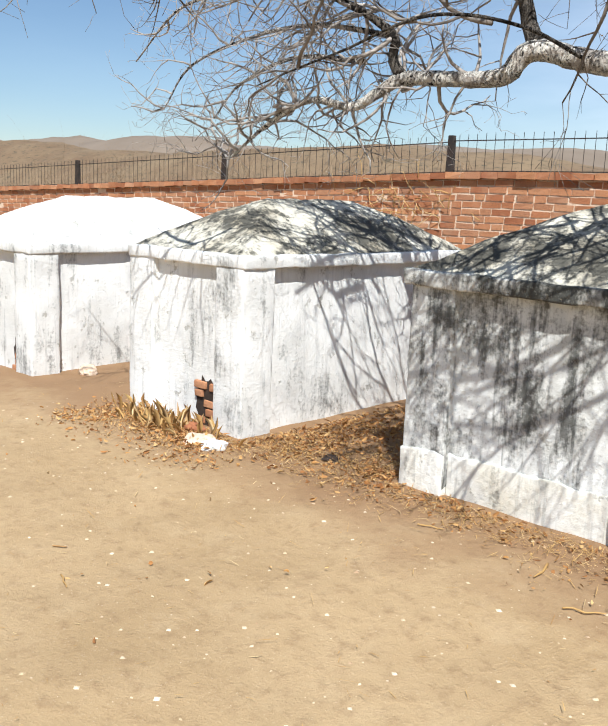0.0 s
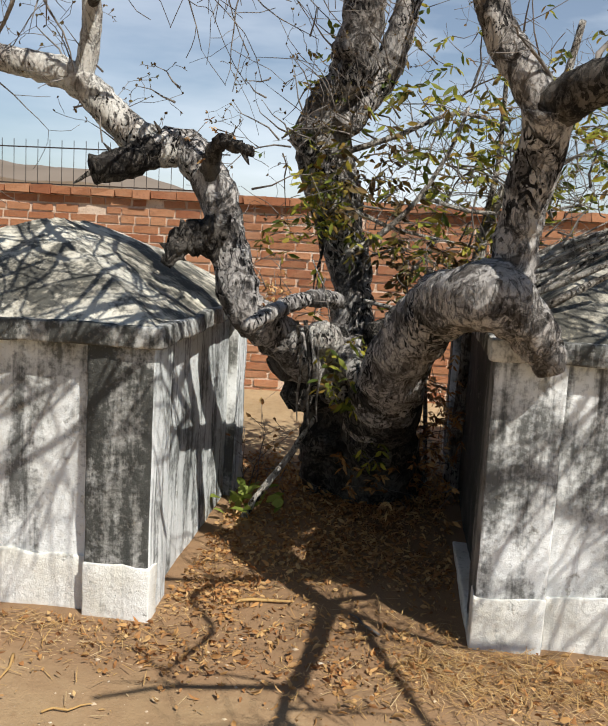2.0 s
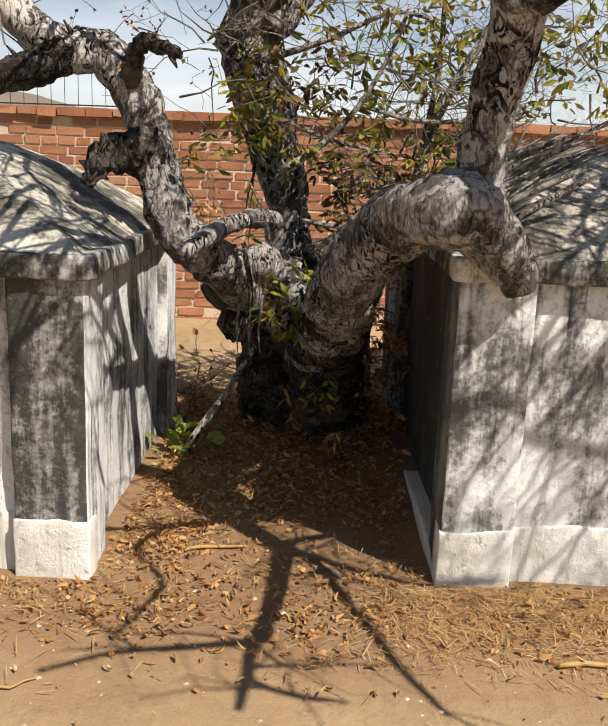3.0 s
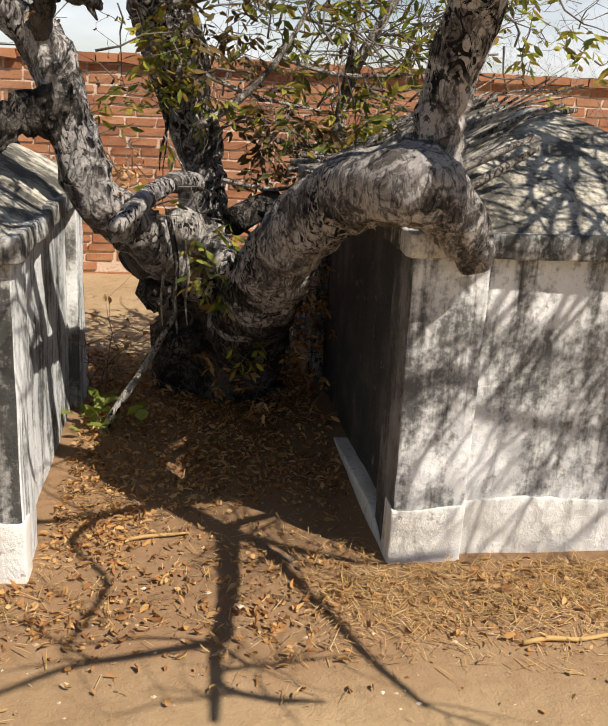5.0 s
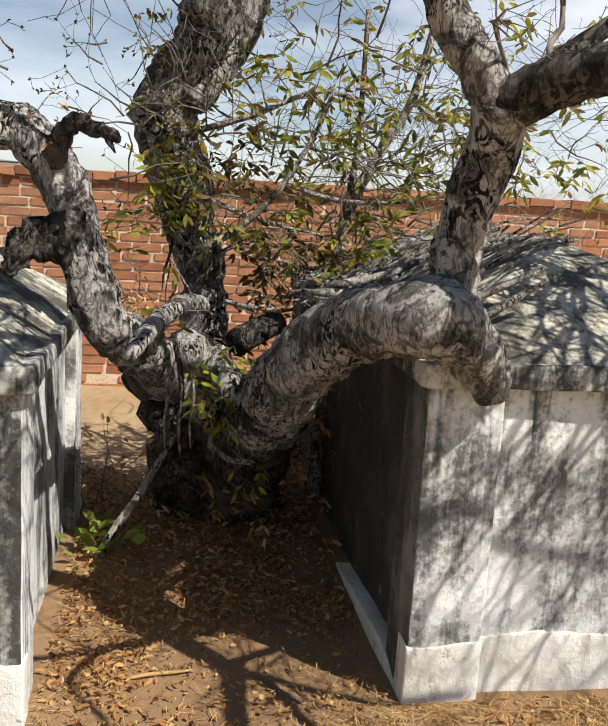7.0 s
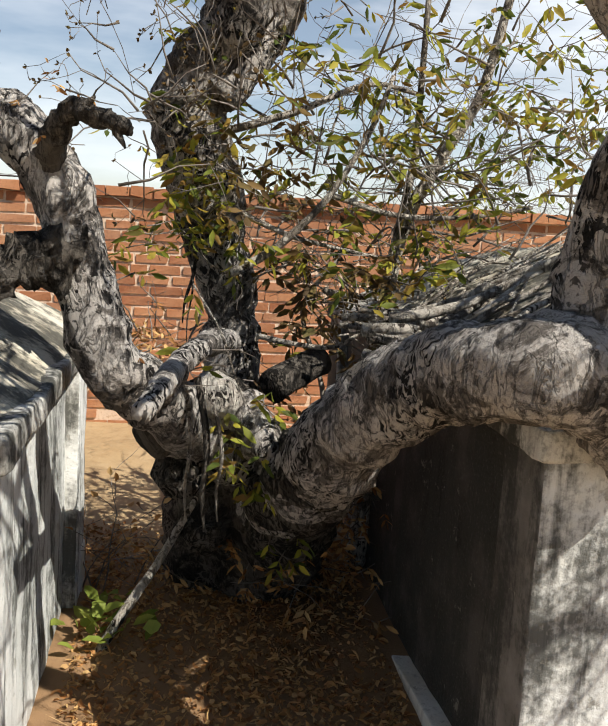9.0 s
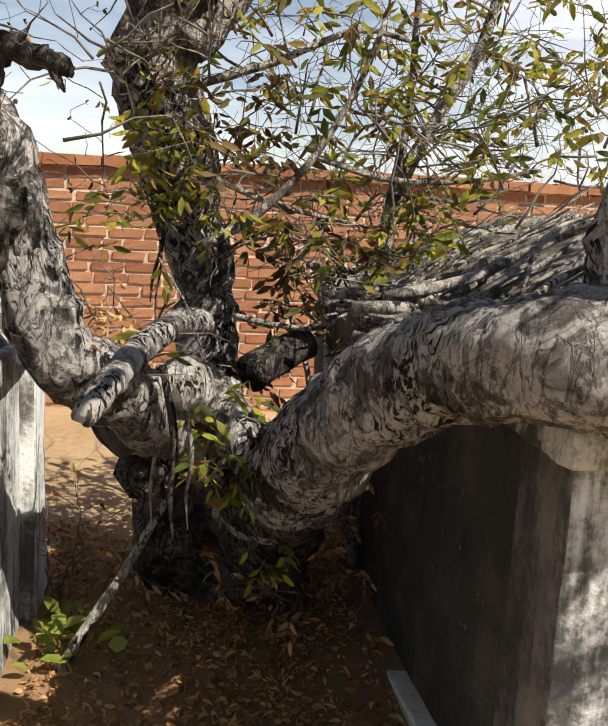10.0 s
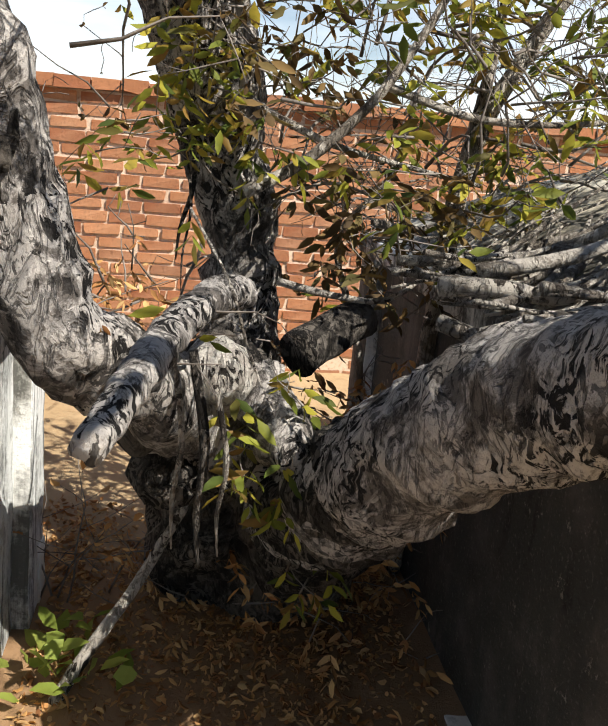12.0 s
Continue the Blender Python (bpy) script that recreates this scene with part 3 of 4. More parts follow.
# limb that climbs over the mouldy tomb and reaches to the left
limb("limb", [(-0.56, 5.60, 0.78), (-0.68, 5.38, 0.94), (-0.82, 5.14, 1.10), (-0.89, 5.13, 1.26), (-0.93, 5.15, 1.40), (-0.97, 5.15, 1.57),
              (-1.06, 5.20, 1.70), (-1.15, 5.26, 1.785), (-1.30, 5.24, 1.775)],
     [0.11, 0.102, 0.092, 0.086, 0.084, 0.084, 0.086, 0.088, 0.072], BARK, 2.0, "bent pale limb with scars", 0.24, 24)
# from here the limb takes the sun-whitened bark
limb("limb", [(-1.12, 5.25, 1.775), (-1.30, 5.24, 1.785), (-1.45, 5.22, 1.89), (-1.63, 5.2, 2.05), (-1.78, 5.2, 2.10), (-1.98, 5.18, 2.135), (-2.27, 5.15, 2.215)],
     [0.07, 0.08, 0.074, 0.07, 0.064, 0.06, 0.055], BARK_SUNLIT, 2.5, "sunlit white limb", 0.18)
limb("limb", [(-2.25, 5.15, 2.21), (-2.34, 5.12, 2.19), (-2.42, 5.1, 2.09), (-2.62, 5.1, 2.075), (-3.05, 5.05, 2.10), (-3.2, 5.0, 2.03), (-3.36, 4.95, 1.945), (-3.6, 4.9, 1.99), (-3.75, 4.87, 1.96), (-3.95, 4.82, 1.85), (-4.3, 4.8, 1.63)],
     [0.058, 0.056, 0.05, 0.045, 0.042, 0.034, 0.028, 0.022, 0.018, 0.014, 0.006], BARK_SUNLIT, 3.0, "sunlit white limb", segs=14)
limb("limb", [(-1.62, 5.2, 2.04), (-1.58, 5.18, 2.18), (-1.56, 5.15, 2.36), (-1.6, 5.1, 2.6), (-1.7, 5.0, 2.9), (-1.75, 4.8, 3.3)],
     [0.05, 0.045, 0.042, 0.038, 0.03, 0.02], BARK_SUNLIT, 4.0, "upright sunlit white limb", segs=14)
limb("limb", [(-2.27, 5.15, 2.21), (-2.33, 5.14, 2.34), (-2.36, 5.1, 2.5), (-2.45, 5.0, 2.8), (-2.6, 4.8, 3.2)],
     [0.05, 0.04, 0.038, 0.03, 0.018], BARK_DARK, 5.0, segs=14)
limb("limb", [(-3.07, 5.05, 2.1), (-3.14, 5.03, 2.2), (-3.12, 5.0, 2.33), (-3.25, 4.9, 2.45), (-3.5, 4.8, 2.6), (-3.7, 4.7, 2.9)],
     [0.034, 0.03, 0.028, 0.022, 0.018, 0.01], BARK_DARK, 6.0, segs=12)
limb("stub", [(-1.30, 5.22, 1.77), (-1.38, 5.14, 1.71), (-1.50, 5.05, 1.66)], [0.08, 0.07, 0.062], BARK_DARK, 7.0, "dark cut stub", 0.3)
limb("stub", [(-1.02, 5.15, 1.64), (-0.98, 5.02, 1.75), (-0.93, 4.95, 1.795), (-0.86, 4.90, 1.775), (-0.78, 4.85, 1.745)], [0.045, 0.034, 0.027, 0.028, 0.016], BARK_DARK, 8.0, "splintered stub", 0.6, 14, step=0.015)
for i, (p, q) in enumerate((((-0.90, 4.92, 1.79), (-0.87, 4.89, 1.825)), ((-0.82, 4.87, 1.755), (-0.79, 4.84, 1.70)), ((-1.24, 5.22, 1.82), (-1.28, 5.18, 1.89)), ((-1.40, 5.12, 1.70), (-1.47, 5.08, 1.78)), ((-1.50, 5.05, 1.66), (-1.57, 5.0, 1.60)))):
    a, b = Vector(p), Vector(q)
    limb("splinter", [a - (b - a) * 0.4, a, a.lerp(b, 0.6), b], [0.016, 0.014, 0.009, 0.003], BARK_DARK, 60.0 + i, "torn splinter of dead wood", 0.5, 8, step=0.015)
limb("stub", [(-0.97, 5.13, 1.40), (-1.05, 5.05, 1.40), (-1.11, 5.0, 1.36), (-1.15, 4.97, 1.28)], [0.085, 0.065, 0.05, 0.02], BARK_DARK, 9.0, "torn hanging stub", 0.9, 20, step=0.015)
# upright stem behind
# its shade is in the bark colour
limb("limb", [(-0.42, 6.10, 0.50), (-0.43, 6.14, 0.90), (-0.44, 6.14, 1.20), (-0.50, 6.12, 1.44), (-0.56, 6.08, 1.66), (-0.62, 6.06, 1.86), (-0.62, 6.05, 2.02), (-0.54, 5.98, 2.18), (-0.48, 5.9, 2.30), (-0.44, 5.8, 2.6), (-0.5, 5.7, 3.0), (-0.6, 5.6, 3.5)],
     [0.16, 0.125, 0.105, 0.115, 0.14, 0.15, 0.14, 0.125, 0.12, 0.10, 0.085, 0.06], BARK_SHADE, 10.0, "stout upright stem", 0.26, 28)
limb("limb", [(-0.54, 5.98, 2.0), (-0.44, 6.0, 2.12), (-0.33, 6.0, 2.28), (-0.26, 5.95, 2.46), (-0.2, 5.9, 2.8), (-0.1, 5.8, 3.3)],
     [0.09, 0.085, 0.08, 0.07, 0.055, 0.035], BARK, 11.0, "scarred side limb", segs=18)
# great limb that arches onto the other tomb, with its upright
limb("limb", [(-0.26, 5.72, 0.50), (-0.20, 5.36, 0.70), (-0.17, 5.12, 0.87), (-0.12, 4.93, 1.015), (-0.055, 4.73, 1.145), (0.0, 4.53, 1.225), (0.06, 4.36, 1.255), (0.15, 4.26, 1.27), (0.25, 4.28, 1.20), (0.33, 4.33, 1.10), (0.36, 4.34, 1.03)],
     [0.15, 0.15, 0.145, 0.135, 0.122, 0.115, 0.115, 0.12, 0.09, 0.07, 0.05], BARK, 12.0, "great arching limb with carved bark", 0.19, 36, step=0.02)
limb("limb", [(0.17, 4.28, 1.25), (0.20, 4.33, 1.36), (0.215, 4.34, 1.50), (0.235, 4.30, 1.64), (0.26, 4.25, 1.78), (0.255, 4.2, 1.88)],
     [0.10, 0.08, 0.073, 0.073, 0.078, 0.082], BARK, 13.0, "upright limb with carved letters", 0.17, 28, step=0.02)
limb("limb", [(0.255, 4.21, 1.84), (0.17, 4.22, 1.98), (0.09, 4.25, 2.10), (0.02, 4.2, 2.3), (0.0, 4.0, 2.6), (-0.1, 3.8, 3.0)],
     [0.07, 0.06, 0.055, 0.05, 0.04, 0.025], BARK, 14.0, segs=18)
limb("limb", [(0.255, 4.21, 1.86), (0.36, 4.10, 1.92), (0.47, 3.98, 1.95), (0.62, 3.75, 1.95), (0.75, 3.56, 1.94), (0.82, 3.48, 1.93)],
     [0.075, 0.068, 0.062, 0.054, 0.046, 0.042], BARK_DARK, 15.0, segs=18)
# cut stubs on the crotch
limb("stub", [(-0.47, 5.58, 1.13), (-0.52, 5.42, 1.15), (-0.59, 5.18, 1.155), (-0.66, 4.88, 1.13), (-0.72, 4.58, 1.09)], [0.044, 0.042, 0.036, 0.032, 0.026], BARK, 16.0, "lopped pale stub", 0.3, 18)
limb("stub", [(-0.46, 5.78, 0.76), (-0.50, 5.58, 0.90), (-0.52, 5.46, 0.96), (-0.53, 5.40, 0.975)], [0.12, 0.095, 0.08, 0.06], BARK_SUNLIT, 17.0, "peeling pale stump", 0.3, 18)
limb("stub", [(-0.10, 5.88, 1.03), (-0.2, 5.78, 1.0), (-0.30, 5.69, 0.955)], [0.055, 0.06, 0.062], BARK_DARK, 18.0, "dark sawn stub", 0.12, 16)
# branches that reach out over the path, above the walker
OVER = [
    ([(0.80, 3.51, 1.93), (0.82, 3.24, 1.97), (0.84, 2.91, 2.05), (0.87, 2.69, 2.15), (0.95, 2.31, 2.3)], 0.042, 0.012),
    ([(0.80, 3.50, 1.93), (0.95, 3.36, 1.97), (1.12, 2.99, 2.05), (1.29, 2.65, 2.15), (1.5, 2.33, 2.3)], 0.026, 0.010),
    ([(0.80, 3.50, 1.93), (0.98, 3.4, 1.97), (1.19, 3.26, 2.05), (1.41, 3.14, 2.15), (1.8, 3.0, 2.4)], 0.022, 0.010),
    ([(0.88, 2.6, 2.17), (0.91, 2.5, 2.2), (1.1, 2.38, 2.3), (1.3, 2.31, 2.4)], 0.015, 0.007),
    ([(0.84, 2.91, 2.05), (0.87, 2.77, 2.1), (0.71, 2.65, 2.2), (0.57, 2.55, 2.3), (0.5, 2.32, 2.5)], 0.02, 0.008),
    ([(0.61, 3.77, 1.95), (0.53, 3.66, 2.0), (0.4, 3.47, 2.2), (0.2, 3.3, 2.4)], 0.028, 0.012),
    ([(0.47, 3.57, 2.1), (0.38, 3.33, 2.12), (0.57, 3.04, 2.2), (0.61, 2.59, 2.4)], 0.018, 0.008),
    ([(0.0, 4.0, 2.6), (-0.3, 3.6, 2.6), (-0.6, 3.3, 2.6), (-1.0, 3.15, 2.65), (-1.4, 3.0, 2.7)], 0.036, 0.016),
    ([(0.0, 4.0, 2.6), (0.1, 3.6, 2.7), (0.0, 3.2, 2.8), (-0.3, 3.0, 2.8), (-0.7, 2.9, 2.9)], 0.034, 0.014),
    ([(0.02, 4.2, 2.3), (-0.2, 3.8, 2.35), (-0.5, 3.45, 2.4), (-0.9, 3.3, 2.4)], 0.028, 0.014),
    ([(-1.56, 5.15, 2.36), (-1.3, 4.7, 2.45), (-1.0, 4.3, 2.5), (-0.7, 4.0, 2.6)], 0.042, 0.018),
    ([(-2.45, 5.0, 2.8), (-2.5, 4.4, 2.7), (-2.5, 4.0, 2.65), (-2.4, 3.6, 2.7)], 0.03, 0.012),
    ([(0.78, 3.53, 1.93), (1.2, 3.5, 2.2), (1.6, 3.35, 2.4), (2.1, 3.2, 2.6), (2.6, 3.1, 2.7)], 0.034, 0.014),
    ([(0.255, 4.21, 1.88), (0.6, 4.3, 2.12), (1.0, 4.4, 2.3), (1.5, 4.5, 2.5), (1.9, 4.5, 2.7)], 0.05, 0.022),
    ([(1.0, 4.4, 2.3), (1.2, 4.1, 2.5), (1.5, 3.9, 2.6)], 0.03, 0.014),
    ([(-2.0, 5.17, 2.14), (-2.05, 4.6, 2.22), (-2.2, 4.1, 2.2), (-2.72, 4.13, 2.1), (-3.1, 4.2, 2.05), (-3.5, 4.3, 2.0)], 0.017, 0.006),
    ([(-0.2, 5.9, 2.8), (0.2, 5.5, 2.8), (0.6, 5.1, 2.9), (1.0, 4.8, 3.0)], 0.045, 0.018),
]
rng = random.Random(5)
tv, tf = [], []
for pts, r0, r1 in OVER:
    n = len(pts)
    arm = pts in [o[0] for o in OVER[:7]]
    if not arm:
        r0, r1 = r0 * 0.62, r1 * 0.6
    limb("branch", pts, [r0 + (r1 - r0) * i / (n - 1) for i in range(n)], BARK_DARK, rng.random() * 9, segs=10, step=0.06)
    for k in range(3 if arm else 7):
        i = rng.randrange(1, n)
        f = rng.random()
        p = Vector(pts[i - 1]).lerp(Vector(pts[i]), f)
        d = (Vector(pts[i]) - Vector(pts[i - 1])).normalized() + Vector((rng.gauss(0, 0.7), rng.gauss(0, 0.7), abs(rng.gauss(0.25, 0.5))))
        grow(rng, tv, tf, p - TB, d, rng.uniform(0.7, 1.2) if k % 3 == 1 and not arm else rng.uniform(0.3, 0.6), rng.uniform(0.010, 0.015) if k % 3 == 1 and not arm else rng.uniform(0.005, 0.009), 2, kink=0.45)
part("twig_tangle", mesh_of("twig_tangle", tv, tf, TWIG), tree, "bare grey twigs overhead", kind="stuff")

# the fine bare twigs at the far end of the left limb
tv, tf = [], []
left = spline([(-2.62, 5.1, 2.09), (-3.05, 5.05, 2.10), (-3.36, 4.95, 1.95), (-3.75, 4.87, 1.96), (-4.3, 4.8, 1.63)], [0.02] * 5, 0.1)
high = spline([(-3.12, 5.0, 2.33), (-3.25, 4.9, 2.45), (-3.5, 4.8, 2.6), (-3.7, 4.7, 2.9)], [0.02] * 4, 0.1)
mid = spline([(-2.36, 5.1, 2.5), (-2.45, 5.0, 2.8), (-2.6, 4.8, 3.2)], [0.02] * 3, 0.1)
for k in range(78):
    p, r = rng.choice(left if k % 5 < 3 else (high if k % 5 == 3 else mid))
    d = Vector((rng.uniform(-1.2, 0.25), rng.gauss(-0.1, 0.45), rng.gauss(0.1, 0.6)))
    grow(rng, tv, tf, p - TB, d, rng.uniform(0.35, 0.75), rng.uniform(0.008, 0.014), 3 if k % 3 == 0 else 2, droop=0.03, kink=0.6)
# arching boughs that carry the twigs further out
for pts in ([(-3.12, 5.0, 2.33), (-3.6, 4.9, 2.42), (-4.1, 4.85, 2.40), (-4.7, 4.8, 2.25), (-5.0, 4.8, 1.98)],
            [(-3.3, 4.98, 2.2), (-3.8, 4.9, 2.25), (-4.2, 4.8, 2.1), (-4.45, 4.8, 1.9)],
            [(-3.5, 4.8, 2.6), (-4.1, 4.75, 2.65), (-4.7, 4.7, 2.6), (-5.2, 4.7, 2.3)]):
    n = len(pts)
    limb("branch", pts, [0.018 - 0.013 * i / (n - 1) for i in range(n)], BARK, rng.random() * 9, segs=8, step=0.05)
    run = spline(pts, [0.01] * n, 0.12)
    for k in range(15):
        p, r = rng.choice(run)
        d = Vector((rng.uniform(-1.0, 0.3), rng.gauss(0, 0.4), rng.gauss(-0.1, 0.7)))
        grow(rng, tv, tf, p - TB, d, rng.uniform(0.25, 0.55), rng.uniform(0.006, 0.010), 2, droop=0.05, kink=0.6)
part("twig_tangle", mesh_of("twig_tangle", tv, tf, TWIG_LIT), tree, "fine bare twigs of the far limb", kind="stuff")

# short shoots on the main limbs
tv, tf, buds = [], [], []
for centre, spread, count, size in (((-1.2, 5.15, 1.85), 0.16, 8, 0.22), ((-0.66, 5.85, 2.0), 0.14, 16, 0.24), ((-0.4, 5.9, 2.3), 0.16, 16, 0.26), ((-1.62, 5.18, 2.1), 0.1, 6, 0.3), ((-0.78, 5.7, 1.9), 0.05, 8, 0.34)):
    for k in range(count):
        p = Vector(centre) + Vector((rng.gauss(0, spread), rng.gauss(0, spread * 0.5), rng.gauss(0, spread)))
        d = Vector((rng.gauss(-0.2, 0.8), rng.gauss(-0.2, 0.5), rng.gauss(0.5, 0.5)))
        grow(rng, tv, tf, p - TB, d, size * rng.uniform(0.6, 1.3), 0.005, 2, tips=buds, kink=0.55)
bv, bf = [], []
for p, d in buds:
    for k in range(2):
        leaf_into(rng, bv, bf, p, d + Vector((rng.gauss(0, 0.6), rng.gauss(0, 0.6), rng.gauss(0, 0.6))), rng.uniform(0.010, 0.022), rng.uniform(0.008, 0.014))
part("foliage", mesh_of("foliage", bv, bf, LEAF_BROWN), tree, "small withered leaves on bare shoots", kind="stuff")
part("twig_tangle", mesh_of("twig_tangle", tv, tf, TWIG), tree, "short bare shoots on the limbs", kind="stuff")

# ---- climbers and shrub stems round the tree ----
def sprig_into(rng, verts, faces, p, way, pairs, size):
    d = Vector(way).normalized()
    p = Vector(p)
    for i in range(pairs):
        q = p + d * size * 0.42 * i + Vector((0, 0, -0.008 * i * i))
        for s in (-1, 1):
            side = d.cross(Vector((0.1, 0.2, 1))).normalized() * s
            w = d * 0.5 + side * 0.8 + Vector((rng.gauss(0, 0.25), rng.gauss(0, 0.25), rng.gauss(-0.35, 0.3)))
            leaf_into(rng, verts, faces, q, w, size * rng.uniform(0.7, 1.15), size * rng.uniform(0.24, 0.36), 0.12)
    leaf_into(rng, verts, faces, p + d * size * 0.42 * pairs, d + Vector((0, 0, -0.3)), size, size * 0.32, 0.1)


def foliage(name, zones, material, label, category, seed, size, at):
    """A tangle of compound leaves on thin stems, as one climber or shrub."""
    r = random.Random(seed)
    base = Vector(at)
    t = thing(name, *at, label, category)
    lv, lf, sv, sf = [], [], [], []
    for c, s, count in zones:
        for k in range(count):
            p = Vector([c[i] + r.gauss(0, s[i]) for i in range(3)]) - base
            d = Vector((r.gauss(0, 1), r.gauss(-0.3, 0.8), r.gauss(-0.35, 0.5)))
            sprig_into(r, lv, lf, p, d, r.choice((1, 2, 2, 3)), size * r.uniform(0.65, 1.2))
            if r.random() < 0.5:
                grow(r, sv, sf, p, -d + Vector((0, 0.2, -0.2)), r.uniform(0.08, 0.25), 0.003, 1)
    part("foliage", mesh_of("foliage", lv, lf, material), t, kind="stuff")
    part("stem_tangle", mesh_of("stem_tangle", sv, sf, TWIG), t, "thin brown stems", kind="stuff")
    return t


climber = foliage("climbing_vine", [((-0.58, 5.90, 1.64), (0.10, 0.07, 0.12), 40), ((-0.50, 5.90, 1.46), (0.08, 0.06, 0.10), 16), ((-0.66, 5.90, 1.90), (0.12, 0.06, 0.16), 14),
                                    ((-0.46, 5.36, 0.86), (0.035, 0.04, 0.06), 6), ((-0.34, 5.30, 0.74), (0.04, 0.04, 0.05), 7), ((-0.27, 5.48, 0.42), (0.04, 0.04, 0.05), 4),
                                    ((-0.80, 5.75, 1.42), (0.05, 0.05, 0.07), 7), ((-0.40, 5.36, 0.98), (0.08, 0.05, 0.04), 5), ((-0.62, 5.3, 1.08), (0.06, 0.04, 0.04), 4)],
                  LEAF, "yellow-green climber clinging to the tree", "vine", 11, 0.068, (-0.55, 5.6, 0.02))
foliage("climbing_vine", [((-0.72, 5.33, 1.13), (0.05, 0.05, 0.06), 26), ((-0.80, 5.2, 1.18), (0.03, 0.05, 0.04), 12), ((-0.95, 5.0, 1.82), (0.08, 0.04, 0.05), 8)],
        LEAF_DRY, "withered small-leaved creeper in the tree's crotch", "vine", 12, 0.03, (-0.72, 5.3, 0.9))
shrub = foliage("shrub", [((0.05, 6.05, 1.95), (0.26, 0.2, 0.24), 56), ((0.45, 6.2, 1.9), (0.22, 0.2, 0.20), 52), ((0.85, 6.3, 1.95), (0.24, 0.2, 0.2), 50),
                          ((0.38, 6.1, 1.50), (0.14, 0.15, 0.08), 26), ((0.0, 5.95, 1.42), (0.2, 0.15, 0.14), 30), ((0.6, 6.2, 2.3), (0.5, 0.2, 0.2), 70), ((-0.2, 6.1, 2.2), (0.2, 0.2, 0.25), 34), ((1.3, 6.5, 1.95), (0.3, 0.2, 0.25), 50)],
                LEAF, "yellowing shrub with drooping leaves behind the tree", "shrub", 13, 0.078, (0.2, 6.3, 0.04))
foliage("low_bush", [((-0.12, 6.05, 0.35), (0.15, 0.14, 0.24), 170), ((0.08, 6.15, 0.3), (0.1, 0.14, 0.22), 90), ((-0.72, 6.0, 0.16), (0.12, 0.14, 0.1), 26), ((-0.15, 5.75, 0.25), (0.13, 0.1, 0.14), 30)], LEAF_DRY, "dark withered bush in the shade of the trunk", "bush", 14, 0.05, (-0.15, 6.0, 0.03))
foliage("dry_shrub", [((-0.12, 6.0, 1.30), (0.10, 0.10, 0.12), 30), ((0.10, 6.0, 1.20), (0.16, 0.10, 0.08), 38), ((-0.25, 6.0, 1.62), (0.08, 0.08, 0.16), 18), ((-0.48, 5.86, 1.80), (0.12, 0.06, 0.2), 26)],
        LEAF_BROWN, "withered brown leaves tangled behind the crotch", "shrub", 15, 0.07, (-0.1, 6.0, 0.02))
SB = Vector((0.2, 6.3, 0.04))
STEMS = [([(0.16, 6.3, 0.0), (0.2, 6.25, 0.7), (0.209, 6.2, 1.265), (0.248, 6.2, 1.538), (0.28, 6.2, 1.75), (0.296, 6.2, 1.92), (0.30, 6.2, 2.5)], 0.026, 0.012),
         ([(0.2, 6.3, 0.0), (0.22, 6.25, 0.9), (0.255, 6.2, 1.5), (0.419, 6.2, 1.87), (0.554, 6.2, 2.12), (0.66, 6.2, 2.6)], 0.036, 0.018),
         ([(0.05, 6.3, 0.0), (-0.02, 6.2, 0.8), (-0.143, 6.15, 1.2), (-0.019, 6.1, 1.41), (0.05, 6.1, 1.7)], 0.014, 0.006),
         ([(-0.43, 5.9, 1.57), (-0.25, 5.9, 1.50), (-0.11, 5.9, 1.47), (0.2, 5.9, 1.42)], 0.012, 0.006),
         ([(-0.46, 5.85, 1.35), (-0.30, 5.85, 1.45), (-0.12, 5.85, 1.64), (0.03, 5.85, 1.9), (0.1, 5.85, 2.1)], 0.018, 0.008),
         ([(-0.1, 5.9, 1.66), (0.15, 5.9, 1.60), (0.425, 5.9, 1.606), (0.70, 5.9, 1.66)], 0.012, 0.007),
         ([(-0.35, 5.85, 1.12), (-0.2, 5.8, 1.10), (-0.05, 5.8, 1.10), (0.1, 5.85, 1.2)], 0.012, 0.006),
         ([(-0.55, 5.98, 1.85), (-0.25, 5.9, 1.95), (0.02, 5.9, 2.07), (0.2, 5.9, 2.05)], 0.017, 0.007)]
for pts, r0, r1 in STEMS:
    n = len(pts)
    part("stem", limb_mesh("stem", [Vector(p) - SB for p in pts], [r0 + (r1 - r0) * i / (n - 1) for i in range(n)], DEADWOOD, 10, 0.12, rng.random() * 9, 0.05), shrub)
tv, tf = [], []
for k in range(120):
    p = Vector((rng.gauss(0.12, 0.36), rng.gauss(6.0, 0.16), rng.uniform(1.05, 2.1)))
    d = Vector((rng.gauss(0.2, 0.9), rng.gauss(0, 0.5), rng.gauss(0.35, 0.7)))
    grow(rng, tv, tf, p - SB, d, rng.uniform(0.2, 0.5), rng.uniform(0.003, 0.007), 2, kink=0.55)
for k in range(60):
    p = Vector((rng.uniform(0.0, 1.6), rng.gauss(6.4, 0.2), rng.uniform(1.2, 2.5)))
    d = Vector((rng.gauss(0.1, 0.9), rng.gauss(0, 0.4), rng.gauss(0.5, 0.6)))
    grow(rng, tv, tf, p - SB, d, rng.uniform(0.25, 0.55), rng.uniform(0.004, 0.008), 2, kink=0.5)
part("twig_tangle", mesh_of("twig_tangle", tv, tf, TWIG), shrub, "tangled dry twigs", kind="stuff")

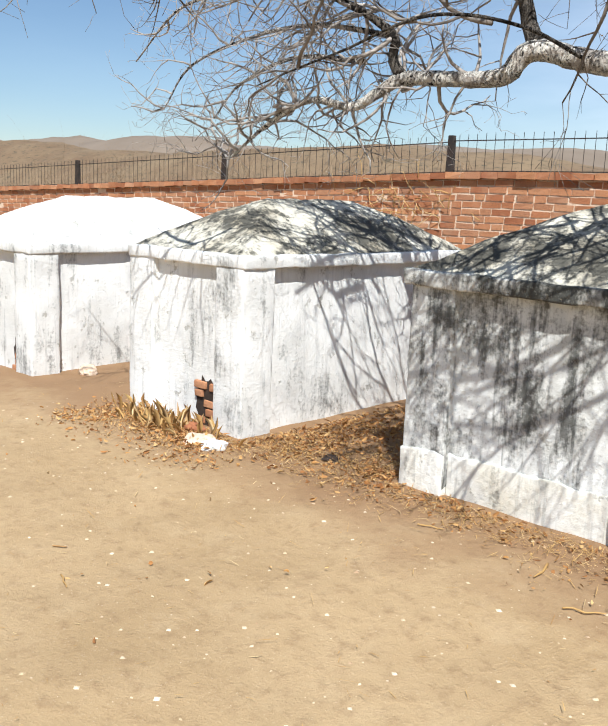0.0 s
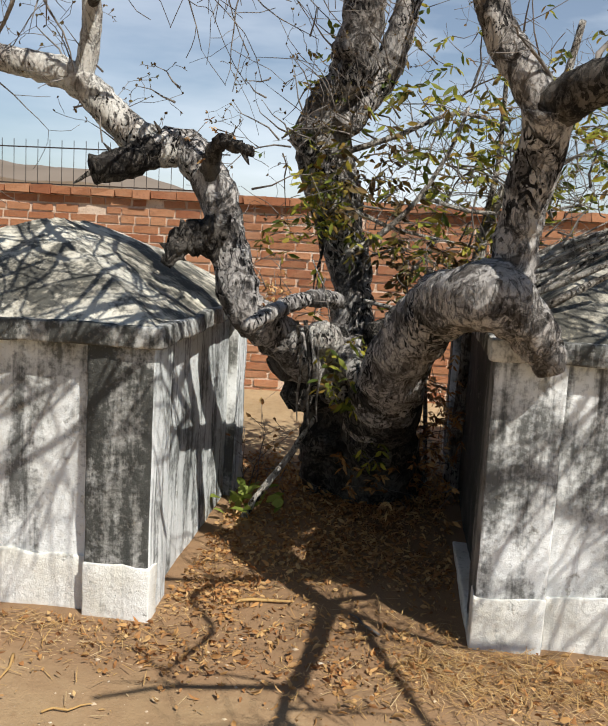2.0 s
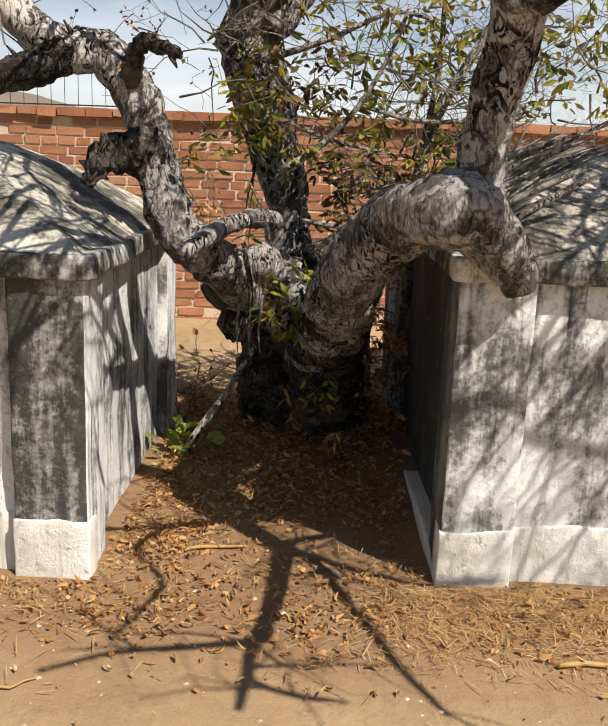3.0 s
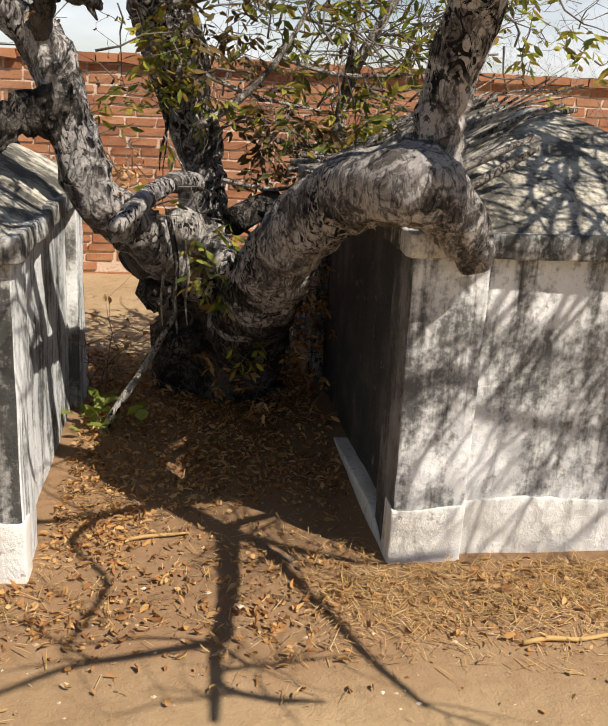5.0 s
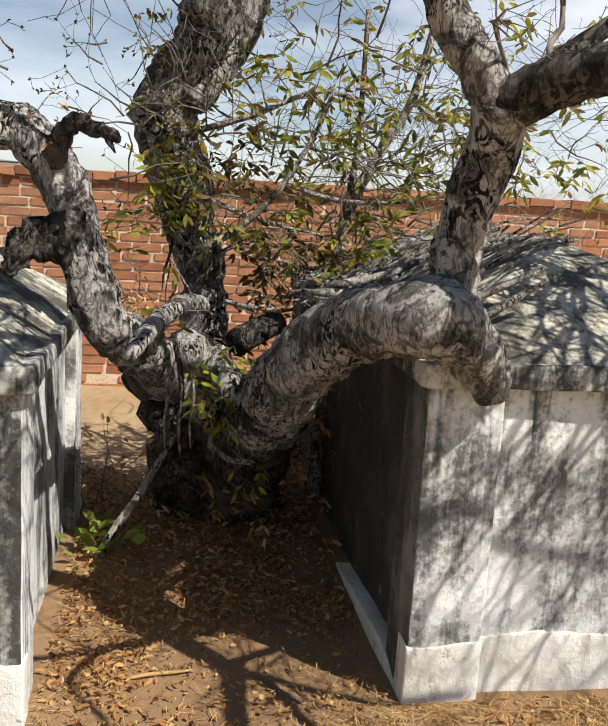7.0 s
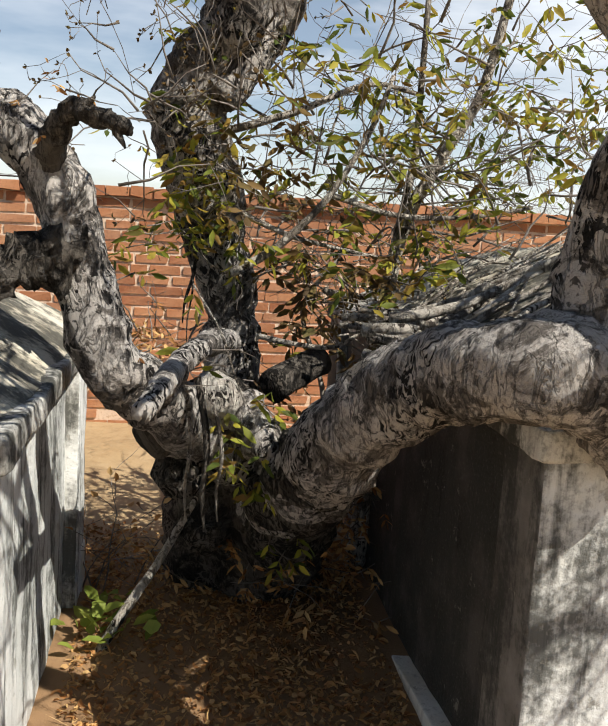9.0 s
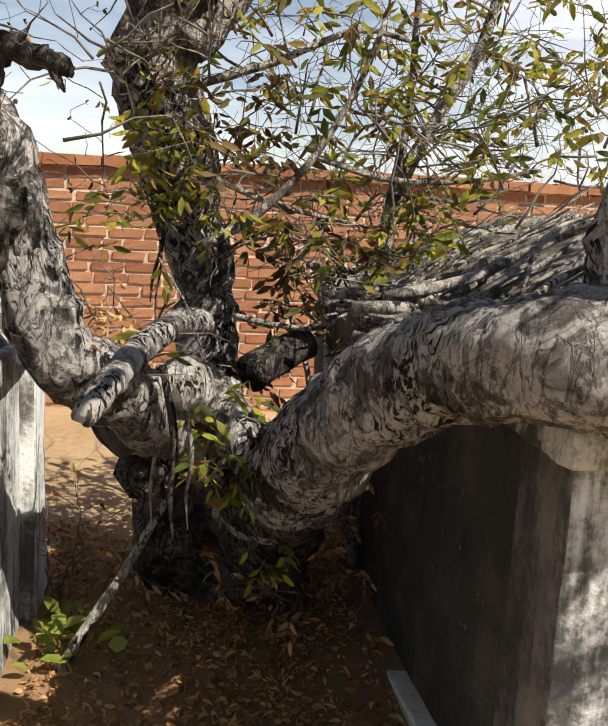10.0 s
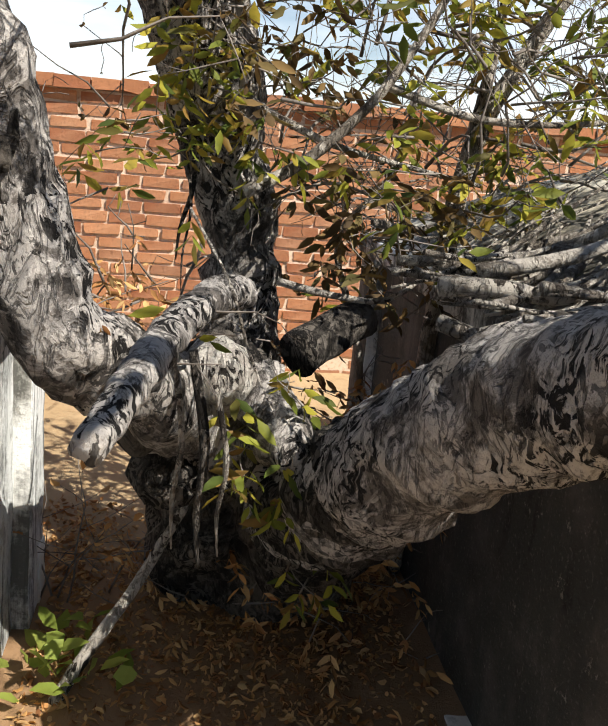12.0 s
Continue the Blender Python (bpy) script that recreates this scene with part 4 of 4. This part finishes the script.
# hanging bark strips and aerial roots on the trunk
for i, (p, q, w) in enumerate((((-0.62, 5.30, 1.05), (-0.60, 5.32, 0.58), 0.011), ((-0.58, 5.26, 1.06), (-0.54, 5.27, 0.56), 0.017), ((-0.53, 5.22, 1.0), (-0.50, 5.25, 0.60), 0.010), ((-0.60, 6.00, 1.50), (-0.63, 5.98, 1.14), 0.011), ((-0.62, 5.98, 1.46), (-0.61, 5.96, 1.05), 0.006), ((-0.60, 5.6, 1.32), (-0.42, 5.1, 0.98), 0.006))):
    a, b = Vector(p), Vector(q)
    limb("bark_strip", [a, a.lerp(b, 0.4) + Vector((0.02, -0.02, 0)), a.lerp(b, 0.75), b], [w * 0.6, w * 0.7, w * 0.5, w * 0.2], BARK_DARK if i in (1, 3, 4) else DEADWOOD, i * 2.0, "hanging strip of dead bark", 0.2, 8)

# a dead stick leaning on the trunk
stick_me = limb_mesh("leaning_stick", [(0, 0, 0), (0.08, 0.02, 0.14), (0.18, 0.07, 0.28), (0.29, 0.14, 0.46), (0.37, 0.20, 0.60)], [0.018, 0.018, 0.016, 0.014, 0.010], DEADWOOD, 10, 0.2, 3.0)
solo("leaning_stick", stick_me, "bare dead stick leaning against the trunk", "stick", at=(-0.88, 5.57, 0.0))

# ---- dead branches heaped on the tomb roof ----
pile = thing("brushwood", 0.3, 5.2, 1.12, "heap of grey dead branches lying on a tomb roof", "brushwood")
PB = Vector((0.3, 5.2, 1.12))
rng = random.Random(31)
for k in range(84):
    v = rng.uniform(4.55, 5.85)
    u0 = rng.uniform(-0.12, 0.25)
    u1 = u0 + rng.uniform(0.3, 0.85)
    lift = rng.uniform(0.015, 0.15)
    dv = rng.uniform(-0.15, 0.75)
    pts = []
    for s in (0, 0.33, 0.66, 1):
        u = u0 + (u1 - u0) * s
        z = 1.10 + max(0.0, 0.37 * min(1.0, (u - 0.12) / 0.74)) + lift + (0.03 if u < 0.15 else 0)
        pts.append(Vector((u, v + dv * s + rng.gauss(0, 0.03), z + rng.gauss(0, 0.014))) - PB)
    r = 0.004 + 0.017 * rng.random() ** 2.2
    part("dead_branch", limb_mesh("dead_branch", pts, [r, r, r * 0.8, r * 0.5], DEADWOOD, 8, 0.2, k * 1.3, 0.06), pile)

# higher boughs that reach out over the two nearer tombs
HIGH = [
    ([(1.0, 4.8, 3.0), (1.4, 4.3, 3.1), (1.9, 3.8, 3.2), (2.3, 3.3, 3.2), (2.5, 2.9, 3.25), (2.9, 2.6, 3.3)], 0.045, 0.016),
    ([(1.9, 3.8, 3.2), (2.4, 3.7, 3.3), (2.9, 3.4, 3.35), (3.2, 3.0, 3.4)], 0.032, 0.014),
]
rng = random.Random(23)
tv, tf = [], []
for pts, r0, r1 in HIGH:
    n = len(pts)
    r0, r1 = r0 * 0.7, r1 * 0.6
    limb("branch", pts, [r0 + (r1 - r0) * i / (n - 1) for i in range(n)], BARK_DARK, rng.random() * 9, segs=10, step=0.06)
    for k in range(11):
        i = rng.randrange(1, n)
        p = Vector(pts[i - 1]).lerp(Vector(pts[i]), rng.random())
        d = (Vector(pts[i]) - Vector(pts[i - 1])).normalized() + Vector((rng.gauss(0, 0.7), rng.gauss(0, 0.7), abs(rng.gauss(0.2, 0.4))))
        grow(rng, tv, tf, p - TB, d, rng.uniform(0.5, 1.0), rng.uniform(0.007, 0.012), 2, kink=0.45)
# the leafless crown above the tombs
for u0, u1, v0, v1, count in ((-3.9, -2.2, 3.3, 5.4, 34), (-1.6, -0.5, 3.4, 4.9, 20), (0.9, 2.2, 3.6, 4.8, 12)):
    for k in range(count):
        p = Vector((rng.uniform(u0, u1), rng.uniform(v0, v1), rng.uniform(2.55, 3.0)))
        grow(rng, tv, tf, p - TB, (rng.gauss(-0.4, 0.8), rng.gauss(-0.3, 0.8), rng.gauss(0.1, 0.15)), rng.uniform(0.7, 1.2), rng.uniform(0.010, 0.018), 2, kink=0.35)
# long thin shoots that hang out over the path from those boughs
for k in range(44):
    u = rng.uniform(-1.7, 0.2) if k % 2 else rng.uniform(1.35, 3.0)
    z = rng.uniform(2.35, 2.75)
    p = Vector((u, rng.uniform(3.7, 4.2), z))
    grow(rng, tv, tf, p - TB, (rng.gauss(0, 0.25), -1, rng.gauss(0.06, 0.08)), rng.uniform(0.8, 1.3), rng.uniform(0.010, 0.018), 2, kink=0.22)
part("twig_tangle", mesh_of("twig_tangle", tv, tf, TWIG), tree, "bare grey twigs overhead", kind="stuff")

# ---- plants, stones and litter on the ground ----
plant = thing("green_plant", -0.90, 5.66, 0.01, "small broad-leaved green plant at the tomb's foot", "plant")
rng = random.Random(41)
for k in range(30):
    lv, lf = [], []
    a = rng.uniform(0, 6.28)
    leaf_into(rng, lv, lf, (0, 0, 0), (1, 0, rng.uniform(0.1, 0.8)), rng.uniform(0.06, 0.11), rng.uniform(0.035, 0.06), 0.16)
    part("leaf", mesh_of("leaf", lv, lf, LEAF_GREEN), plant, at=(0.05 + 0.06 * rng.gauss(0, 1), 0.09 * rng.gauss(0, 1), rng.uniform(0.01, 0.13)), turn=(0, 0, a))
weed = thing("weed", -0.93, 6.1, 0.02, "thin dry weed with few dark leaves", "weed")
lv, lf, sv, sf = [], [], [], []
for k in range(9):
    tips = []
    grow(rng, sv, sf, (rng.gauss(0, 0.08), rng.gauss(0, 0.06), 0), (rng.gauss(0, 0.25), rng.gauss(0, 0.2), 1), rng.uniform(0.2, 0.55), 0.004, 1, tips=tips)
    for p, d in tips:
        leaf_into(rng, lv, lf, p, d, 0.04, 0.025)
part("stem_tangle", mesh_of("stem_tangle", sv, sf, TWIG), weed, kind="stuff")
part("foliage", mesh_of("foliage", lv, lf, LEAF_DRY), weed, kind="stuff")


def stone(u, v, size, material, label, seed, flat=0.6):
    bm = bmesh.new()
    bmesh.ops.create_icosphere(bm, subdivisions=3, radius=size)
    for vt in bm.verts:
        k = 1 + 0.45 * noise.noise(vt.co * (1.3 / size) + Vector((seed, 0, 0))) + 0.15 * noise.noise(vt.co * (4 / size))
        vt.co = Vector((vt.co.x * k, vt.co.y * k * 0.8, vt.co.z * k * flat))
    me = bpy.data.meshes.new("stone")
    bm.to_mesh(me)
    bm.free()
    me.materials.append(material)
    solo("stone", me, label, "stone", at=(u, v, ground_z(u, v) + size * flat * 0.35), turn=seed * 40)


stone(-3.43, 3.98, 0.075, LIME, "broken lump of white plaster on the earth", 1.0, 0.5)
stone(-3.56, 3.99, 0.09, MORTAR, "brown lump of fallen masonry", 2.0, 0.45)
stone(-2.87, 4.36, 0.06, NEAR_BLACK, "dark flat stone among dry leaves", 3.0, 0.3)
stone(-5.65, 4.58, 0.09, MORTAR, "brown lump of masonry by the tomb", 4.0, 0.6)
stone(-3.75, 4.12, 0.06, BRICK, "broken red brick fallen from the tomb", 5.0, 0.6)
stone(-3.82, 4.14, 0.045, BRICK, "broken red brick fallen from the tomb", 6.0, 0.6)


def fallen_stick(u, v, length, turn, seed, r=0.006, material=TWIG):
    rr = random.Random(seed)
    pts = [(length * (i / 4 - 0.5), rr.gauss(0, length * 0.04), r + abs(rr.gauss(0, 0.003))) for i in range(5)]
    solo("fallen_stick", limb_mesh("fallen_stick", pts, [r, r, r * 0.9, r * 0.8, r * 0.5], material, 7, 0.2, seed, 0.03),
         "dry stick lying on the earth", "stick", group="fallen sticks", at=(u, v, ground_z(u, v) + 0.002), turn=turn)


for u, v, ln, tn, r, m in ((-2.48, 2.48, 0.11, -20, 0.0036, STRAW), (-2.75, 2.62, 0.06, 40, 0.003, STRAW), (-1.32, 3.89, 0.16, -75, 0.0054, STRAW), (-1.9, 3.95, 0.12, 20, 0.0036, STRAW), (-0.6, 4.6, 0.22, 10, 0.007, STRAW),
                        (0.64, 3.92, 0.34, -4, 0.008, STRAW), (-0.55, 4.35, 0.14, 60, 0.005, STRAW), (-0.2, 4.5, 0.2, 130, 0.005, TWIG), (-0.72, 4.75, 0.09, 160, 0.006, STRAW), (-1.05, 3.7, 0.15, 30, 0.0036, STRAW)):
    fallen_stick(u, v, ln, tn, int(1000 * (u + 9)), r, m)


def box_weight(u, v, u0, u1, v0, v1, soft):
    du = max(u0 - u, u - u1, 0.0)
    dv = max(v0 - v, v - v1, 0.0)
    return max(0.0, 1 - math.hypot(du, dv) / soft)


TOMBS = ((-7.2, -5.8, 4.15, 6.6), (-4.54, -3.4, 4.18, 6.5), (-2.41, -0.97, 4.31, 6.2), (0.15, 1.6, 4.37, 7.35))


def litter(u, v):
    for a, b, c, d in TOMBS:
        if a < u < b and c < v < d:
            return 0.0
    w = 0.0012
    w = max(w, 1.0 * box_weight(u, v, -0.97, 0.15, 5.05, 6.6, 0.30) ** 1.3)
    w = max(w, 0.8 * box_weight(u, v, -0.97, -0.75, 4.5, 5.3, 0.22) ** 1.4)
    w = max(w, 0.16 * box_weight(u, v, -0.97, 0.15, 4.3, 5.3, 0.4))
    w = max(w, 0.5 * box_weight(u, v, -2.35, -1.0, 4.22, 4.32, 0.3) ** 1.5)
    w = max(w, 0.9 * box_weight(u, v, -3.35, -2.45, 4.3, 6.0, 0.4) ** 1.5)
    w = max(w, 0.7 * box_weight(u, v, -4.4, -3.5, 3.9, 4.2, 0.5) ** 1.5)
    w = max(w, 0.30 * box_weight(u, v, -1.2, 1.6, 4.05, 4.4, 0.5) ** 2.5)
    return w * (0.35 + 1.1 * max(0.0, 0.5 + noise.noise(Vector((u * 2.3, v * 2.3, 2)))))


rng = random.Random(77)
lv, lf = [], []
while len(lf) < 17000 * 6:
    u, v = rng.uniform(-5.5, 1.8), rng.uniform(1.8, 6.8)
    if rng.random() < litter(u, v):
        a = rng.uniform(0, 6.28)
        leaf_into(rng, lv, lf, (u, v, ground_z(u, v) + rng.uniform(0.002, 0.02)), (math.cos(a), math.sin(a), rng.gauss(0.05, 0.3)), 0.010 + 0.040 * rng.random() ** 2.4, rng.uniform(0.005, 0.020), rng.uniform(0.1, 0.6))
solo("leaf_litter", mesh_of("leaf_litter", lv, lf, LEAF_DRY), "brown dry leaves strewn over the earth", "leaf litter", kind="stuff")


def straw_weight(u, v):
    for a, b, c, d in TOMBS:
        if a < u < b and c < v < d:
            return 0.0
    w = 0.006
    w = max(w, box_weight(u, v, 0.1, 1.8, 4.1, 4.36, 0.35) ** 1.3)
    w = max(w, 0.12 * box_weight(u, v, -0.95, 0.1, 4.2, 5.0, 0.5))
    w = max(w, 0.55 * box_weight(u, v, -4.3, -3.4, 3.95, 4.2, 0.45) ** 1.5)
    w = max(w, 0.35 * box_weight(u, v, -3.35, -1.0, 4.15, 4.4, 0.35) ** 1.5)
    return w * (0.3 + 1.2 * max(0.0, 0.5 + noise.noise(Vector((u * 3, v * 3, 7)))))


sv, sf = [], []
while len(sf) < 26000:
    u, v = rng.uniform(-5.5, 1.9), rng.uniform(1.8, 6.4)
    if rng.random() < straw_weight(u, v):
        a = rng.uniform(0, 6.28)
        ln, w = 0.015 + 0.075 * rng.random() ** 2, rng.uniform(0.0006, 0.0017)
        d = Vector((math.cos(a), math.sin(a), rng.uniform(-0.05, 0.45))).normalized()
        s = Vector((-math.sin(a), math.cos(a), 0)) * w
        p = Vector((u, v, ground_z(u, v) + rng.uniform(0.003, 0.02)))
        q = p + d * ln * 0.6 + s.cross(d).normalized() * 0.003
        e = p + d * ln - Vector((0, 0, 0.006))
        b = len(sv)
        sv += [p - s, p + s, q + s, q - s, e]
        sf += [(b, b + 1, b + 2, b + 3), (b + 3, b + 2, b + 4)]
solo("dry_grass", mesh_of("dry_grass", sv, sf, STRAW), "flattened dry straw at the foot of the tombs", "dry grass", kind="stuff")

# dry standing weeds at the broken corner of the white tomb
sv, sf = [], []
for k in range(150):
    u, v = rng.gauss(-4.0, 0.22), rng.gauss(4.08, 0.07)
    if v > 4.18:
        continue
    d = Vector((rng.gauss(0, 0.5), rng.gauss(-0.25, 0.35), 1)).normalized()
    leaf_into(rng, sv, sf, (u, v, ground_z(u, v)), d, rng.uniform(0.05, 0.16), rng.uniform(0.006, 0.02), 0.3)
solo("dry_weeds", mesh_of("dry_weeds", sv, sf, STRAW), "withered straw-coloured weeds beside the broken plaster", "weeds", kind="stuff")

# pebbles
pv, pf = [], []
for k in range(1500):
    u, v = rng.uniform(-5.0, 1.6), rng.uniform(1.2, 4.3)
    r = 0.0025 + 0.010 * rng.random() ** 2.5
    b = len(pv)
    z = ground_z(u, v)
    for dx, dy, dz in ((1, 0, 0), (0, 1, 0), (-1, 0, 0), (0, -1, 0), (0.1, 0.1, 0.8)):
        pv.append((u + dx * r * rng.uniform(0.6, 1.5), v + dy * r * rng.uniform(0.6, 1.3), z + dz * r * 0.6))
    pf += [(b, b + 1, b + 4), (b + 1, b + 2, b + 4), (b + 2, b + 3, b + 4), (b + 3, b, b + 4)]
solo("gravel", mesh_of("gravel", pv, pf, PEBBLE, False), "pale pebbles and leaf bits on the trodden earth", "gravel", kind="stuff")


# dry creeper hanging on the boundary wall
cv, cf = [], []
for k in range(70):
    u, z = rng.gauss(-6.2, 0.45), rng.uniform(1.0, 1.66) + sag(-6.2)
    grow(rng, cv, cf, (u, WALL_V - 0.03, z), (rng.gauss(0, 0.8), -0.15, rng.gauss(0.1, 0.7)), rng.uniform(0.15, 0.4), 0.006, 1, kink=0.5)
solo("dry_creeper", mesh_of("dry_creeper", cv, cf, STRAW), "dry straw-coloured creeper hanging on the brick wall", "creeper", kind="stuff")

# ---- broken plaster at the foot of two tombs ----
def broken(parent, cx, face, z1, w, seed):
    r = random.Random(seed)
    verts = [(0, 0, 0)]
    n = 22
    for k in range(n):
        a = 2 * math.pi * k / n
        q = 0.75 + 0.35 * r.random()
        verts.append((math.cos(a) * w * q, 0, math.sin(a) * z1 * 0.52 * q))
    verts = [(x, -0.004 + 0.002 * r.random(), max(-0.05, z + z1 * 0.45)) for x, y, z in verts]
    # no hole is cut: a flat dark sheet paints the shade inside it
    part("hollow", mesh_of("hollow", verts, [(0, 1 + k, 1 + (k + 1) % n) for k in range(n)], NEAR_BLACK, False), parent, "flat dark sheet for the shade inside a hole", at=(cx, face, 0))
    for row in range(int(z1 / 0.06)):
        for col in range(2):
            if r.random() < 0.3:
                continue
            bw = r.uniform(0.07, 0.11)
            me = rbox("brick", (-bw / 2, -0.02, -0.022), (bw / 2, 0.03, 0.022), BRICK, 0.006, 0.05, 0.004, r.random() * 9)
            part("brick", me, parent, at=(cx + (col - 0.5) * 0.11 + r.uniform(-0.03, 0.03), face + r.uniform(-0.004, 0.012), 0.03 + row * 0.055))


broken(tomb2, 0.19, -1.115 + 0.050, 0.33, 0.10, 3)
broken(tomb1, 0.41, -1.15 + 0.050, 0.33, 0.13, 4)

# ---- bricks of the boundary wall ----
PITCH, LONG = 0.0755, 0.232
rng = random.Random(90)


def brick_mesh(k):
    r = random.Random(k)
    l, h = LONG - r.uniform(0.012, 0.03), PITCH - r.uniform(0.012, 0.022)
    bm = bmesh.new()
    bmesh.ops.create_cube(bm, size=1.0)
    bmesh.ops.scale(bm, vec=(l, 0.06, h), verts=bm.verts)
    for vt in bm.verts:
        vt.co += Vector((r.gauss(0, 0.004), r.gauss(0, 0.003), r.gauss(0, 0.003)))
    bmesh.ops.bevel(bm, geom=bm.edges[:], offset=0.006, segments=1)
    me = bpy.data.meshes.new("brick")
    bm.to_mesh(me)
    bm.free()
    me.materials.append(BRICK)
    return me


variants = [brick_mesh(k) for k in range(9)]
BOX = [(-1, -1, -1), (1, -1, -1), (1, 1, -1), (-1, 1, -1), (-1, -1, 1), (1, -1, 1), (1, 1, 1), (-1, 1, 1)]
FACES = [(0, 1, 5, 4), (1, 2, 6, 5), (2, 3, 7, 6), (3, 0, 4, 7), (4, 5, 6, 7), (3, 2, 1, 0)]
bv, bf = [], []
count = 0
courses = int(WALL_TOP / PITCH) + 1
for row in range(-4, courses):
    z = WALL_TOP - (courses - row - 0.5) * PITCH
    u = -16.0 + (row % 2) * LONG / 2 + rng.uniform(-0.02, 0.02)
    while u < 5.0:
        step = LONG * rng.choice((1, 1, 1, 0.93, 1.05, 0.6))
        uc = u + step / 2
        out = rng.gauss(0, 0.0018)
        if rng.random() > 0.012:
            if -1.65 < uc < 1.45 and step > 0.2 and count < 300 and row >= 1:
                part("brick", variants[rng.randrange(9)], wall, at=(uc, WALL_V + 0.026 + out, z + sag(uc)), turn=(rng.gauss(0, 0.01), rng.gauss(0, 0.012), rng.gauss(0, 0.012)))
                count += 1
            else:
                b = len(bv)
                hl, hh = step / 2 - rng.uniform(0.006, 0.016), PITCH / 2 - rng.uniform(0.006, 0.012)
                for x, y, q in BOX:
                    bv.append((uc + x * hl + rng.gauss(0, 0.003), WALL_V + 0.03 + y * 0.03 + out + rng.gauss(0, 0.002), z + q * hh + rng.gauss(0, 0.0025) + sag(uc)))
                bf += [tuple(b + i for i in f) for f in FACES]
        u += step
u = -16.0
while u < 5.0:
    step = rng.uniform(0.15, 0.24)
    uc = u + step / 2
    b = len(bv)
    out = rng.gauss(0, 0.008)
    for x, y, q in BOX:
        bv.append((uc + x * (step / 2 - 0.004) + rng.gauss(0, 0.003), WALL_V + 0.06 + y * 0.11 + out + rng.gauss(0, 0.004), WALL_TOP + 0.038 + q * 0.034 + rng.gauss(0, 0.005) + sag(uc)))
    bf += [tuple(b + i for i in f) for f in FACES]
    u += step
part("bricks", mesh_of("bricks", bv, bf, BRICK, False), wall, "courses of red brick", kind="stuff")
